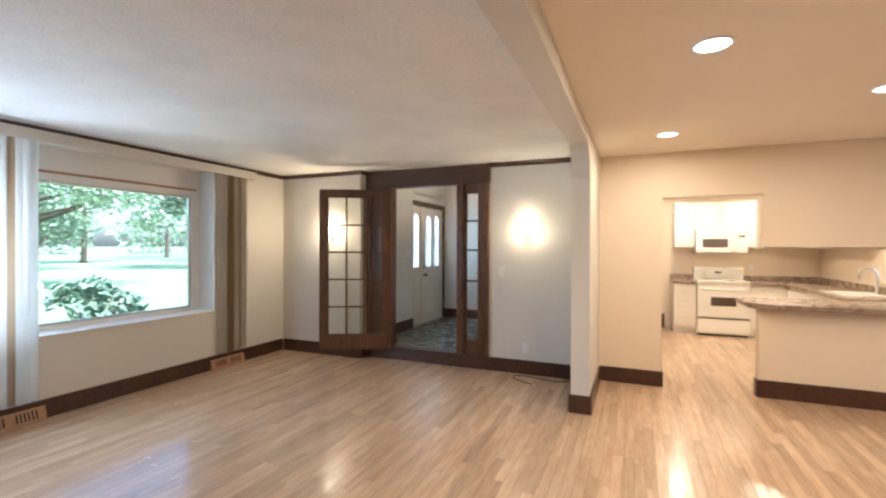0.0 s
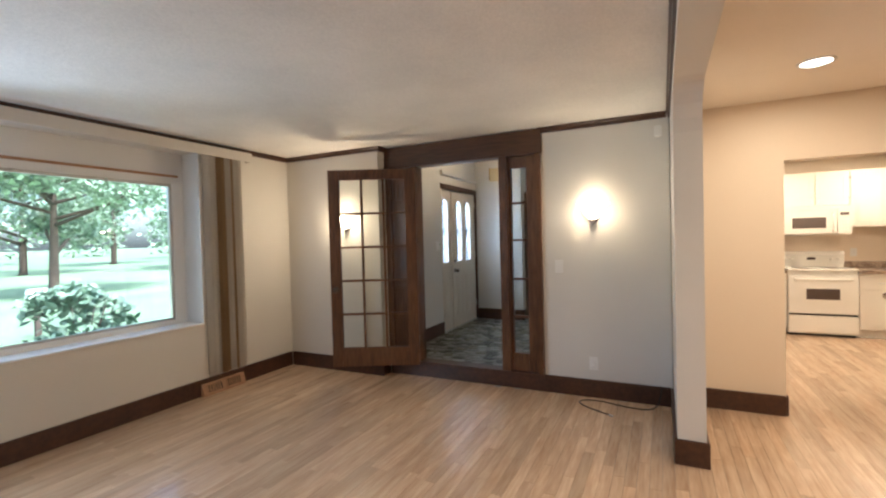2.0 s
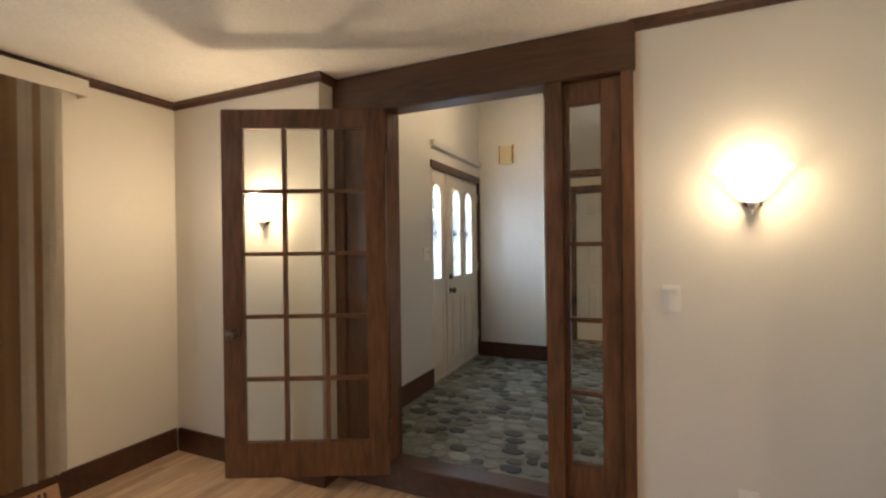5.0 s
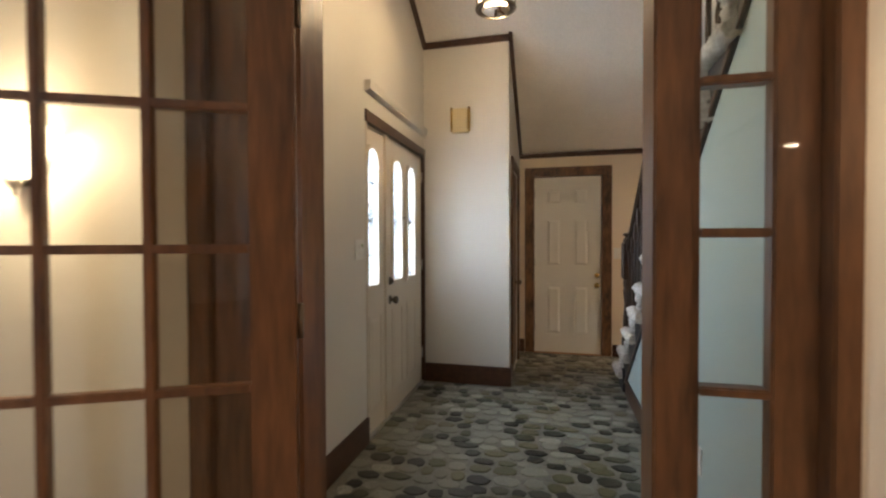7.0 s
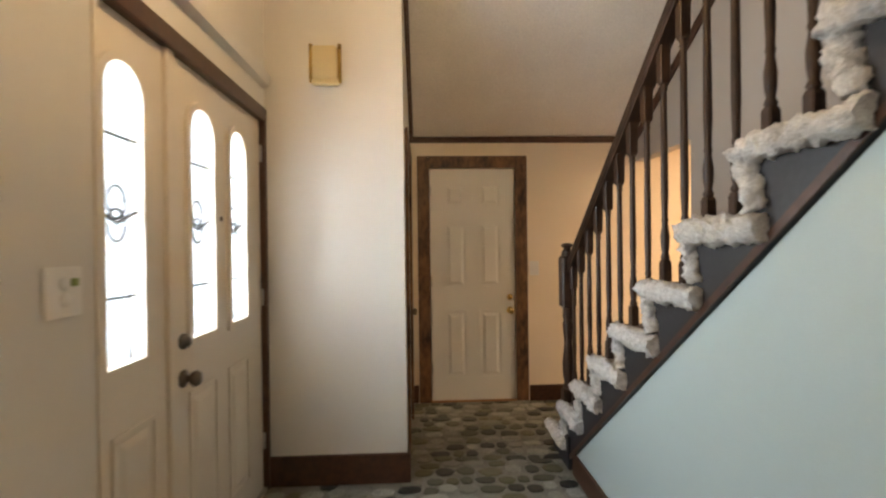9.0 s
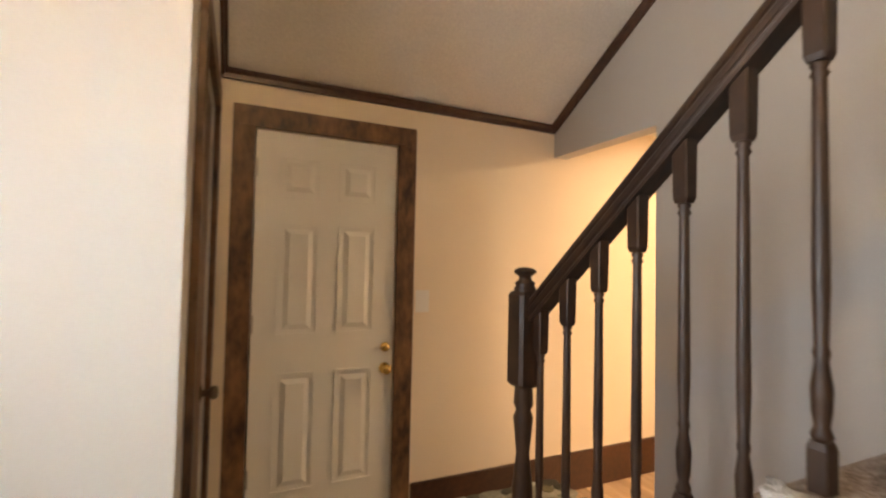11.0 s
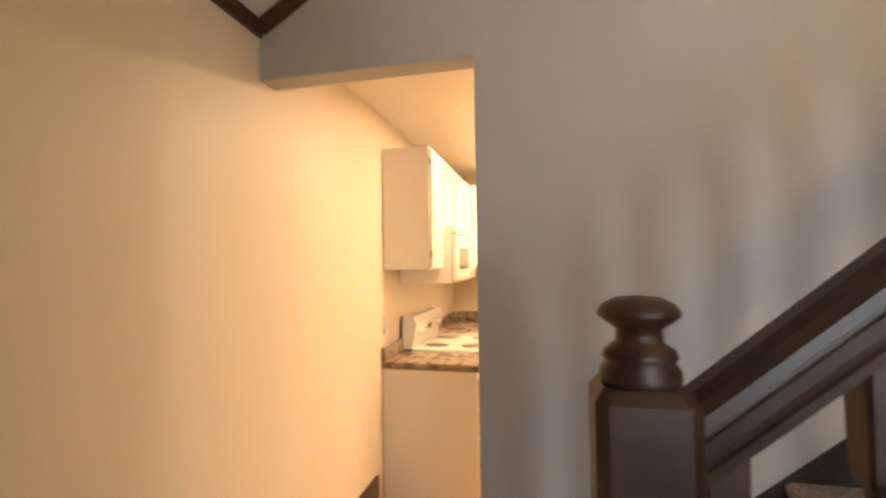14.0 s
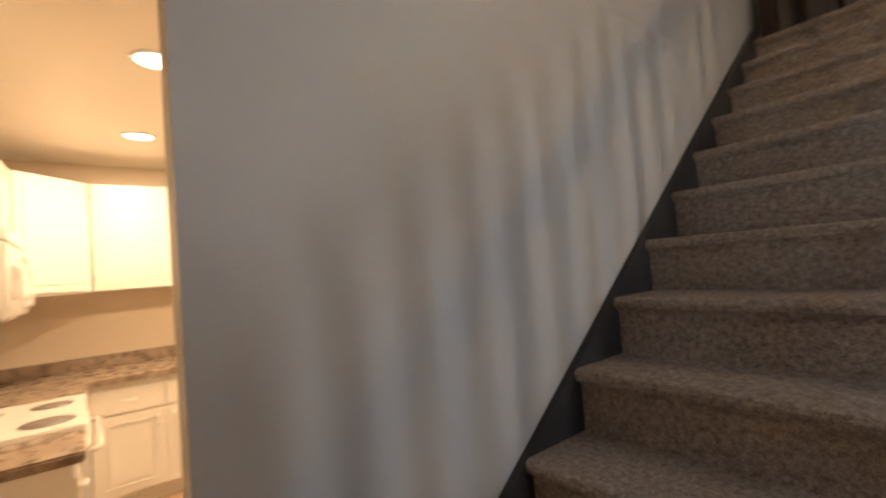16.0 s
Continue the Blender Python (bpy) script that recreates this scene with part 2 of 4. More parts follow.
def tube(bm, pts, r, seg=8):
    pts = [Vector(p) for p in pts]
    rings = []
    for i, p in enumerate(pts):
        d = (pts[min(i + 1, len(pts) - 1)] - pts[max(i - 1, 0)]).normalized()
        q = d.to_track_quat('Z', 'Y')
        rr = r[i] if isinstance(r, (list, tuple)) else r
        rings.append([bm.verts.new(p + q @ Vector((rr * math.cos(a), rr * math.sin(a), 0))) for a in (math.tau * k / seg for k in range(seg))])
    for p, q in zip(rings, rings[1:]):
        for i in range(seg):
            bm.faces.new((p[i], p[(i + 1) % seg], q[(i + 1) % seg], q[i])).smooth = True
    bm.faces.new(rings[0][::-1])
    bm.faces.new(rings[-1])


def one_tube(*a, **k):
    bm = bmesh.new()
    tube(bm, *a, **k)
    return bm


def part(name, bm, material, parent=None, label=""):
    me = bpy.data.meshes.new(name)
    bm.to_mesh(me)
    bm.free()
    me.materials.append(material)
    ob = new(name, me)
    ob.parent = parent
    return tagged(ob, label)


def thing(name, label, category, at=(0, 0, 0), rz=0, group="", kind=""):
    ob = new(name)
    ob.empty_display_size = .1
    ob.matrix_basis = pose(*at, 0, 0, rz)
    return tagged(ob, label, category, group, kind)


def struct(name, bm, material, label, category="wall"):
    return tagged(part(name, bm, material), label, category, "", "structure")


def wall(name, axis, a0, a1, t0, t1, z0, z1, material, label, holes=()):
    """A wall along 'x' or 'y' from a0 to a1, t0 to t1 thick, with rectangular holes (a0, a1, z0, z1)."""
    bm = bmesh.new()
    cuts = sorted({a0, a1, *(c for h in holes for c in h[:2])})
    for p, q in zip(cuts, cuts[1:]):
        z = z0
        for h in sorted((h for h in holes if h[0] <= p and h[1] >= q), key=lambda h: h[2]):
            if h[2] > z:
                box(bm, *((p, q, t0, t1) if axis == 'x' else (t0, t1, p, q)), z, h[2])
            z = h[3]
        if z < z1:
            box(bm, *((p, q, t0, t1) if axis == 'x' else (t0, t1, p, q)), z, z1)
    return struct(name, bm, material, label)


# ---- large structure ----
FOY = .12
wall("wall_window", 'y', -2.6, 6.6, -4.33, -4.03, -.5, 2.6, WALL, "off-white painted wall with a deep picture window", [(2.2, 5.32, .69, 2.36)])
wall("wall_living_end_1", 'x', -4.03, -2.73, 6.46, 6.75, -.3, 2.6, WALL, "off-white painted wall beside the french door")
wall("wall_living_end_2", 'x', -1.03, .06, 6.61, 6.75, -.3, 2.48, WALL, "off-white painted wall with a sconce")
wall("wall_over_doorway", 'x', -2.73, -1.03, 6.62, 6.75, 2.44, 2.6, WALL, "wall strip above the wood doorway")
wall("wall_wing", 'y', 5.58, 6.72, .07, .23, 0, CEIL, WALL, "short painted wing wall under the beam")
bm = bmesh.new()
box(bm, .07, .23, -2.6, 5.58, 2.345, CEIL)
prism(bm, [(5.58, 2.345), (5.58, 2.08), (5.565, 2.16), (5.53, 2.24), (5.47, 2.30), (5.40, 2.335), (5.32, 2.345)], 'X', .071, .229)
struct("beam", bm, WALL, "painted dropped beam between living and dining area", "beam")
wall("wall_dining_end", 'x', .23, 5.0, 6.72, 6.86, 0, CEIL, WALLW, "warm cream wall with kitchen opening and pass-through", [(.855, 1.68, -.1, 2.0), (1.68, 1.75, -.1, 2.0), (1.75, 4.4, -.1, 1.48)])
wall("wall_dining_side", 'y', -2.6, 6.72, 4.6, 4.72, -.1, 2.6, WALLW, "warm cream side wall of the dining area")
wall("wall_behind", 'x', -4.03, 4.6, -2.72, -2.6, -.1, 2.6, WALL, "plain wall closing the room")
wall("wall_kitchen_side", 'y', 6.86, 10.75, 3.42, 3.54, -.1, 2.6, WALLW, "warm tan kitchen side wall", [(7.6, 8.7, 1.05, 1.95)])
wall("wall_far", 'x', -2.02, 3.54, 10.75, 10.90, -.1, 5.2, WALLW, "warm cream end wall running from foyer into kitchen", [(-1.855, -1.115, .12, 2.14)])
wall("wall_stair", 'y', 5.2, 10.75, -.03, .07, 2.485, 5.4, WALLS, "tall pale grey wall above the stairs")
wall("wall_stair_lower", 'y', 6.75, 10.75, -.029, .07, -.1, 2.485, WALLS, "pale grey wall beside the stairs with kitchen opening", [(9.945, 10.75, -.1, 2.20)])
wall("wall_front", 'y', 6.75, 9.44, -2.95, -2.80, -.3, 5.4, WALL, "cream painted foyer wall around the front door", [(8.115, 9.43, .12, 2.20)])
wall("wall_jog", 'x', -2.95, -2.02, 9.44, 9.54, 0, 4.0, WALL, "cream painted wall with door chime")
wall("wall_closet", 'y', 9.54, 10.75, -2.12, -2.02, 0, 3.6, WALL, "cream wall with closet door", [(9.68, 10.36, .12, 2.10)])
wall("wall_foyer_upper", 'x', -2.95, -1.06, 6.76, 6.88, 2.6, 5.4, WALL, "tall upper foyer wall")
wall("wall_upper_hall", 'x', -3, 0, 5.2, 5.32, 2.5, 5.4, WALL, "pale upstairs hall wall")
wall("wall_upper_hall_side", 'y', 5.3, 6.76, -1.9, -1.8, 2.5, 5.4, WALL, "upstairs hall side wall")
wall("wall_closet_back", 'x', -2.95, -2.12, 10.75, 10.9, 0, 3.0, WALL, "closet back wall")
struct("wall_under_stairs", one_prism([(6.75, FOY), (9.58, FOY), (6.75, 2.42)], 'X', -1.04, -.95), WALLB, "pale blue wall below the stair stringer")

struct("ceiling", one_box(-4.33, .07, -2.7, 6.61, CEIL, 2.6), CEILM, "off-white stippled living room ceiling", "ceiling")
struct("ceiling_dining", one_box(.07, 4.72, -2.7, 10.9, CEIL, 2.58), CEILS, "smooth cream dining and kitchen ceiling", "ceiling")
SL = .61
zc = lambda y: 2.41 + SL * (10.75 - y)
struct("ceiling_foyer", one_prism([(10.9, zc(10.9)), (6.7, zc(6.7)), (5.2, zc(6.7)), (5.2, zc(6.7) + .1), (6.7, zc(6.7) + .1), (10.9, zc(10.9) + .1)], 'X', -2.96, .06), CEILM, "sloping off-white foyer ceiling", "ceiling")

struct("floor", one_box(-4.03, 4.72, -2.7, 10.9, -.12, -.006), GROUT, "floor base under the boards", "floor")
struct("floor_foyer", one_box(-2.95, -.04, 6.735, 10.9, -.1, FOY - .006), GROUT, "foyer floor base under the stones", "floor")
struct("floor_upper", one_box(-3, -.03, 5.2, 6.66, 2.62, 2.76), CARPET, "carpeted upstairs landing", "floor")

# baseboards
BB = .16


def base(axis, a0, a1, t0, t1, z0=0.0, h=BB):
    bm = bmesh.new()
    box(bm, *((a0, a1, t0, t1) if axis == 'x' else (t0, t1, a0, a1)), z0, z0 + h, bev=.004)
    struct("baseboard", bm, TRIM, "tall dark-stained wooden baseboard", "baseboard")


base('y', -2.6, 6.44, -4.03, -4.012)
base('x', -4.01, -2.71, 6.442, 6.46)
base('y', 6.46, 6.59, -2.732, -2.714)
base('x', -2.71, .05, 6.592, 6.61)
base('y', 5.58, 6.59, .052, .07)
base('x', .052, .248, 5.562, 5.58)
base('y', 5.58, 6.70, .23, .248)
base('x', .248, .855, 6.702, 6.72)
base('y', 6.72, 6.86, .855, .873)
base('y', 6.76, 8.11, -2.80, -2.782, FOY, .17)
base('x', -2.80, -2.0, 9.422, 9.44, FOY, .17)
base('y', 9.44, 9.58, -2.02, -2.002, FOY, .17)
base('x', -2.02, -1.965, 10.732, 10.75, FOY, .15)
base('x', -1.0, 1.1, 10.732, 10.75, 0, .25)
base('y', 6.76, 9.45, -1.058, -1.04, FOY, .13)
base('x', -4.0, .05, -2.6, -2.582)

# crown strips
CR = .05


def crown(p, q, n, h=CR, d=.03):
    """A strip from p to q along the wall, n: the way into the room."""
    p, q, n = Vector(p), Vector(q), Vector(n)
    u = (q - p).normalized()
    w = u.cross(n).normalized()
    if w.z > 0:
        w = -w
    bm = bmesh.new()
    prof = [(0, 0), (d, 0), (d, h * .25), (d * .6, h * .5), (d * .5, h), (0, h)]
    a = [bm.verts.new(p + n * i + w * j) for i, j in prof]
    b = [bm.verts.new(q + n * i + w * j) for i, j in prof]
    bm.faces.new(a)
    bm.faces.new(b[::-1])
    for i in range(len(prof)):
        bm.faces.new((a[i], b[i], b[(i + 1) % 6], a[(i + 1) % 6]))
    bmesh.ops.recalc_face_normals(bm, faces=bm.faces[:])
    struct("crown_trim", bm, TRIM, "dark-stained wooden crown strip", "trim")


crown((-4.03, -2.6, CEIL), (-4.03, 6.43, CEIL), (1, 0, 0))
crown((-4.03, 6.46, CEIL), (-2.70, 6.46, CEIL), (0, -1, 0))
crown((-2.73, 6.46, CEIL), (-2.73, 6.60, CEIL), (1, 0, 0))
crown((-1.03, 6.61, CEIL), (.04, 6.61, CEIL), (0, -1, 0))
crown((.07, -2.6, CEIL), (.07, 6.61, CEIL), (-1, 0, 0))
crown((-2.02, 10.75, zc(10.75)), (-.03, 10.75, zc(10.75)), (0, -1, 0))
crown((-.03, 10.75, zc(10.75)), (-.03, 6.8, zc(6.8)), (-1, 0, 0))
crown((-2.80, 9.44, zc(9.44)), (-2.80, 6.9, zc(6.9)), (1, 0, 0))
crown((-2.80, 9.44, zc(9.44)), (-2.02, 9.44, zc(9.44)), (0, -1, 0))
crown((-2.02, 10.75, zc(10.75)), (-2.02, 9.41, zc(9.41)), (1, 0, 0))

# ---- doorway, doors and windows ----
UW = DOORWOOD
unit = thing("door_1", "dark-stained wooden doorway frame with glazed sidelight", "doorway", (0, 6.6, BB + .004), kind="structure")
Z0 = BB + .004
U = lambda x0, x1, z0, z1, y0=-.02, y1=.12, bev=.005: one_box(x0, x1, y0, y1, z0 - Z0, z1 - Z0, bev=bev)
part("header", U(-2.73, -1.0, 2.235, 2.465), HEADWOOD, unit)
part("header_bead", U(-2.73, -1.0, 2.235, 2.262, -.035, -.02), HEADWOOD, unit)
part("side_panel", U(-2.73, -2.405, Z0, 2.235, .02), UW, unit)
part("side_panel_frame", U(-2.73, -2.66, Z0, 2.235, -.012, .02), UW, unit)
part("jamb", U(-2.405, -2.335, Z0, 2.235), UW, unit)
part("post", U(-1.42, -1.335, Z0, 2.235), UW, unit)
part("casing", U(-1.065, -1.01, Z0, 2.235, -.03), UW, unit)
part("threshold", U(-2.73, -1.0, BB - .03, Z0, -.03), TRIM, unit)
part("sidelight_stile", U(-1.335, -1.31, Z0, 2.235, .02, .07), UW, unit)
part("sidelight_stile", U(-1.16, -1.065, Z0, 2.235, .02, .07), UW, unit)
rails = [(Z0, .335), (.682, .702), (1.044, 1.066), (1.42, 1.442), (1.777, 1.799), (2.122, 2.235)]
for a, b in rails:
    part("sidelight_bar", U(-1.31, -1.16, a, b, .022, .068, .004), UW, unit)
for (a, b), (c, d) in zip(rails, rails[1:]):
    part("pane", U(-1.312, -1.158, b, c, .043, .047, 0), PANE, unit).visible_shadow = False


def french_door():
    d = thing("french_door", "open dark-stained french door with fifteen clear panes", "door", (-2.28, 6.47, Z0), -154.3)
    w, h = .90, 2.03
    L = lambda x0, x1, z0, z1, t=.02, bev=.004: one_box(x0, x1, -t, t, z0, z1, bev=bev)
    part("hinge_stile", L(0, .11, 0, h), UW, d)
    lock = part("lock_stile", L(w - .115, w, 0, h), UW, d)
    part("top_rail", L(.11, w - .115, h - .105, h), UW, d)
    part("bottom_rail", L(.11, w - .115, 0, .195), UW, d)
    xs = [.11 + (w - .225) * i / 3 for i in range(4)]
    zs = [.195 + (h - .30) * i / 5 for i in range(6)]
    for x in xs[1:-1]:
        part("muntin", L(x - .011, x + .011, .195, h - .105, .016, .003), UW, d)
    for z in zs[1:-1]:
        for i in range(3):
            part("muntin", L(xs[i] + (.011 if i else 0), xs[i + 1] - (.011 if i < 2 else 0), z - .011, z + .011, .015, .003), UW, d)
    for i in range(3):
        for k in range(5):
            part("pane", L(xs[i] + .006, xs[i + 1] - .006, zs[k] + .006, zs[k + 1] - .006, .002, 0), PANE, d).visible_shadow = False
    for s in (-1, 1):
        prof = [(.03, .02), (.03, .026), (.012, .03), (.012, .05), (.024, .056), (.028, .07), (.022, .082), (.006, .085)]
        part("knob", turned([(r, s * z) for r, z in prof], 14, (w - .06, 0, .80), 'Y'), BRONZE, lock, "aged bronze knob")
    for z in (.2, 1.0, 1.8):
        part("hinge", turned([(.008, 0), (.008, .09)], 8, (-.006, -.018, z)), BRONZE, d)


french_door()


def panel_relief(bm, y, x0, x1, z0, z1, s):
    """A raised door panel: groove frame and field, on the face y, towards s."""
    g = .018
    for a, b, c, e in ((x0, x1, z0, z0 + g), (x0, x1, z1 - g, z1), (x0, x0 + g, z0 + g, z1 - g), (x1 - g, x1, z0 + g, z1 - g)):
        box(bm, a, b, y, y + s * .007, c, e, bev=.003)
    v0 = [(x0 + .035, z0 + .035), (x1 - .035, z0 + .035), (x1 - .035, z1 - .035), (x0 + .035, z1 - .035)]
    v1 = [(x0 + .06, z0 + .06), (x1 - .06, z0 + .06), (x1 - .06, z1 - .06), (x0 + .06, z1 - .06)]
    p = [bm.verts.new((a, y, b)) for a, b in v0]
    q = [bm.verts.new((a, y + s * .008, b)) for a, b in v1]
    bm.faces.new(q)
    for i in range(4):
        bm.faces.new((p[i], p[(i + 1) % 4], q[(i + 1) % 4], q[i]))
    bmesh.ops.recalc_face_normals(bm, faces=bm.faces[:])


def knob(parent, at, axis, s, material, r=.027):
    prof = [(r * 1.1, 0), (r * 1.1, .006), (r * .45, .010), (r * .45, .03), (r * .85, .036), (r, .05), (r * .8, .062), (r * .2, .066)]
    part("knob", turned([(a, s * z) for a, z in prof], 16, at, axis), material, parent)


# six-panel door in the end wall
d = thing("door_2", "closed white six-panel door in a rough wood casing", "door", (0, 10.75, FOY), kind="structure")
slab = part("door_leaf", one_box(-1.85, -1.12, .0, .04, .012, 2.015, bev=.002), WHITEDOOR, d)
for i, (a, b) in enumerate(((-1.74, -1.53), (-1.44, -1.23))):
    for z0, z1 in ((.20, .80), (.98, 1.56), (1.68, 1.90)):
        bm = bmesh.new()
        panel_relief(bm, 0, a, b, z0, z1, -1)
        part("door_panel", bm, WHITEDOOR, slab)
knob(slab, (-1.165, 0, .785), 'Y', -1, BRASS, .028)
part("deadbolt", turned([(.026, 0), (.026, -.01), (.02, -.014), (.02, -.03), (.004, -.032)], 16, (-1.165, 0, .90), 'Y'), BRASS, slab)
for z in (.25, 1.0, 1.78):
    part("hinge", one_box(-1.862, -1.84, -.006, .0, z, z + .09), NICKEL, d)
part("casing", one_box(-1.96, -1.855, -.022, 0, 0, 2.02, bev=.004), ROUGHWOOD, d)
part("casing", one_box(-1.115, -1.01, -.022, 0, 0, 2.02, bev=.004), ROUGHWOOD, d)
part("casing", one_box(-1.96, -1.01, -.023, 0, 2.02, 2.125, bev=.004), ROUGHWOOD, d)
part("sill", one_box(-1.855, -1.115, -.02, .05, 0, .012), OAK, d)

# unseen sheet added behind the leaf to block daylight from its gaps
part("leak_blocker", one_box(-1.92, -1.05, .151, .17, 0, 2.1), WHITEDOOR, d)

# closet door in the side wall
d = thing("door_3", "closed dark wooden closet door with casing", "door", (-2.02, 0, FOY), kind="structure")
part("door_leaf", one_box(-.05, -.012, 9.68, 10.36, .01, 1.98), ROUGHWOOD, d)
for y0, y1 in ((9.59, 9.68), (10.36, 10.45)):
    part("casing", one_box(0, .02, y0, y1, 0, 1.98, bev=.004), ROUGHWOOD, d)
part("casing", one_box(0, .021, 9.59, 10.45, 1.98, 2.07, bev=.004), ROUGHWOOD, d)
knob(d, (-.012, 10.30, .85), 'X', 1, BRONZE)


def arched(y0, y1, z0, z1, n=10):
    """Outline of a light with a round head."""
    r, c = (y1 - y0) / 2, (y0 + y1) / 2
    return [(y0, z0), (y1, z0)] + [(c + r * math.cos(math.pi * i / n), z1 - r + r * math.sin(math.pi * i / n)) for i in range(n + 1)]


def leaf_with_lights(bm, y0, y1, z0, z1, x0, x1, lights):
    """A door leaf in the plane x with arched holes."""
    cuts = sorted({y0, y1, *(c for a in lights for c in a[:2])})
    for p, q in zip(cuts, cuts[1:]):
        hole = next((a for a in lights if a[0] <= p and a[1] >= q), None)
        if not hole:
            box(bm, x0, x1, p, q, z0, z1)
            continue
        r = (q - p) / 2
        box(bm, x0, x1, p, q, z0, hole[2])
        top = [(p + r - r * math.cos(math.pi * i / 10), hole[3] - r + r * math.sin(math.pi * i / 10)) for i in range(11)]
        for (a, za), (b, zb) in zip(top, top[1:]):
            prism(bm, [(a, za), (b, zb), (b, z1), (a, z1)], 'X', x0, x1)


LIGHTS = [(8.165, 8.345, 1.12, 2.03), (8.64, 8.84, 1.12, 2.03), (8.995, 9.185, 1.12, 2.03)]
fd = thing("door_4", "closed cream front door and sidelight with arched leaded glass", "door", (-2.80, 0, 0), kind="structure")
bm = bmesh.new()
leaf_with_lights(bm, 8.53, 9.405, .135, 2.175, -.06, -.02, LIGHTS[1:])
leaf = part("door_leaf", bm, CREAM, fd)
bm = bmesh.new()
leaf_with_lights(bm, 8.13, 8.475, .135, 2.175, -.06, -.02, LIGHTS[:1])
side = part("sidelight_panel", bm, CREAM, fd)
part("mullion", one_box(-.07, -.004, 8.475, 8.53, .12, 2.2, bev=.004), CREAM, fd)
part("jamb", one_box(-.12, .006, 8.112, 8.13, .12, 2.2), CREAM, fd)
part("jamb", one_box(-.12, .012, 9.405, 9.432, .12, 2.2), TRIM, fd)
part("head", one_box(-.12, .014, 8.10, 9.438, 2.175, 2.25, bev=.004), TRIM, fd)
part("sill", one_box(-.12, .0, 8.13, 9.405, .12, .135), NICKEL, fd)
for n, (a, b, z0, z1) in enumerate(LIGHTS):
    own = side if n == 0 else leaf
    part("pane", one_prism(arched(a - .004, b + .004, z0 - .004, z1 + .004), 'X', -.044, -.040), PANEO, own, "obscure leaded glass").visible_shadow = False
    bm = bmesh.new()
    o, i = arched(a - .028, b + .028, z0 - .03, z1 + .028), arched(a, b, z0, z1)
    for k in range(len(o)):
        k2 = (k + 1) % len(o)
        v = [bm.verts.new((x, *pt)) for x in (-.02, -.006) for pt in (o[k], o[k2], i[k2], i[k])]
        for f in ((4, 5, 6, 7), (0, 1, 5, 4), (3, 7, 6, 2)):
            bm.faces.new([v[j] for j in f])
    bmesh.ops.recalc_face_normals(bm, faces=bm.faces[:])
    part("light_frame", bm, CREAM, own)
    c, m = (a + b) / 2, (z0 + z1) / 2
    for z in (z0 + .2, z1 - .22):
        part("came", one_tube([(-.036, a, z), (-.036, b, z)], .0045, 6), LEAD, own)
    for y in (a + .03, b - .03):
        part("came", one_tube([(-.036, y, z0), (-.036, y, z1 - .05)], .0035, 6), LEAD, own)
    for s in (-1, 1):
        part("came", one_tube([(-.036, c + .040 * math.cos(q), m + s * .035 + .05 * math.sin(q)) for q in [math.tau * j / 16 for j in range(17)]], .0045, 6), LEAD, own)
    part("came", one_tube([(-.036, a, m + .01), (-.036, c, m - .03), (-.036, b, m + .01)], .006, 6), LEAD, own)
for own, spans in ((leaf, ((8.62, 8.86), (8.97, 9.21))), (side, ((8.19, 8.41),))):
    for a, b in spans:
        bm = bmesh.new()
        panel_relief(bm, 0, a, b, .28, .92, -1)
        bmesh.ops.rotate(bm, verts=bm.verts[:], matrix=Matrix.Rotation(radians(90), 3, 'Z'))
        bmesh.ops.translate(bm, verts=bm.verts[:], vec=(-.02, 0, 0))
        bmesh.ops.scale(bm, verts=bm.verts[:], vec=(1, 1, 1))
        part("door_panel", bm, CREAM, own)
knob(leaf, (-.02, 8.585, .98), 'X', 1, BRONZE, .03)
part("deadbolt", turned([(.03, 0), (.03, .012), (.02, .016), (.016, .03), (.004, .032)], 16, (-.02, 8.585, 1.12), 'X'), BRONZE, leaf)
part("peephole", turned([(.012, 0), (.012, .005), (.006, .007), (.002, .007)], 12, (-.02, 8.92, 1.60), 'X'), BRONZE, leaf)
for z in (.35, 1.15, 1.95):
    part("hinge", turned([(.007, 0), (.007, .09)], 8, (-.012, 9.404, z)), NICKEL, leaf)
struct("ledge", one_prism([(-2.80, 2.36), (-2.762, 2.375), (-2.755, 2.43), (-2.80, 2.43)], 'Y', 8.10, 9.42), WALL, "narrow painted ledge above the front door", "trim")

# picture window
w = thing("window_1", "large picture window in a deep white recess", "window", (-4.30, 0, 0), kind="structure")
part("window_frame", one_box(-.03, .04, 2.2, 5.32, .69, .745, bev=.006), WHITE, w)
part("window_frame", one_box(-.03, .04, 2.2, 5.32, 2.06, 2.13, bev=.006), WHITE, w)
part("window_frame", one_box(-.03, .04, 5.19, 5.25, .745, 2.06, bev=.006), WHITE, w)
part("window_frame", one_box(-.03, .04, 2.2, 2.26, .745, 2.06, bev=.006), WHITE, w)
part("infill", one_box(-.03, .03, 2.2, 5.32, 2.13, 2.36), WHITE, w)
part("infill", one_box(-.03, .03, 5.25, 5.32, .745, 2.13), WHITE, w)
part("wood_bead", one_box(.03, .052, 2.2, 5.25, 2.125, 2.145, bev=.003), OAK, w)
part("sash", one_box(-.012, .022, 5.165, 5.19, .745, 2.06), NICKEL, w)
part("sash", one_box(-.012, .022, 2.26, 5.165, .745, .765), NICKEL, w)
part("sash", one_box(-.012, .022, 2.26, 5.165, 2.035, 2.06), NICKEL, w)
part("pane", one_box(0, .004, 2.26, 5.165, .765, 2.035), PANE, w).visible_shadow = False
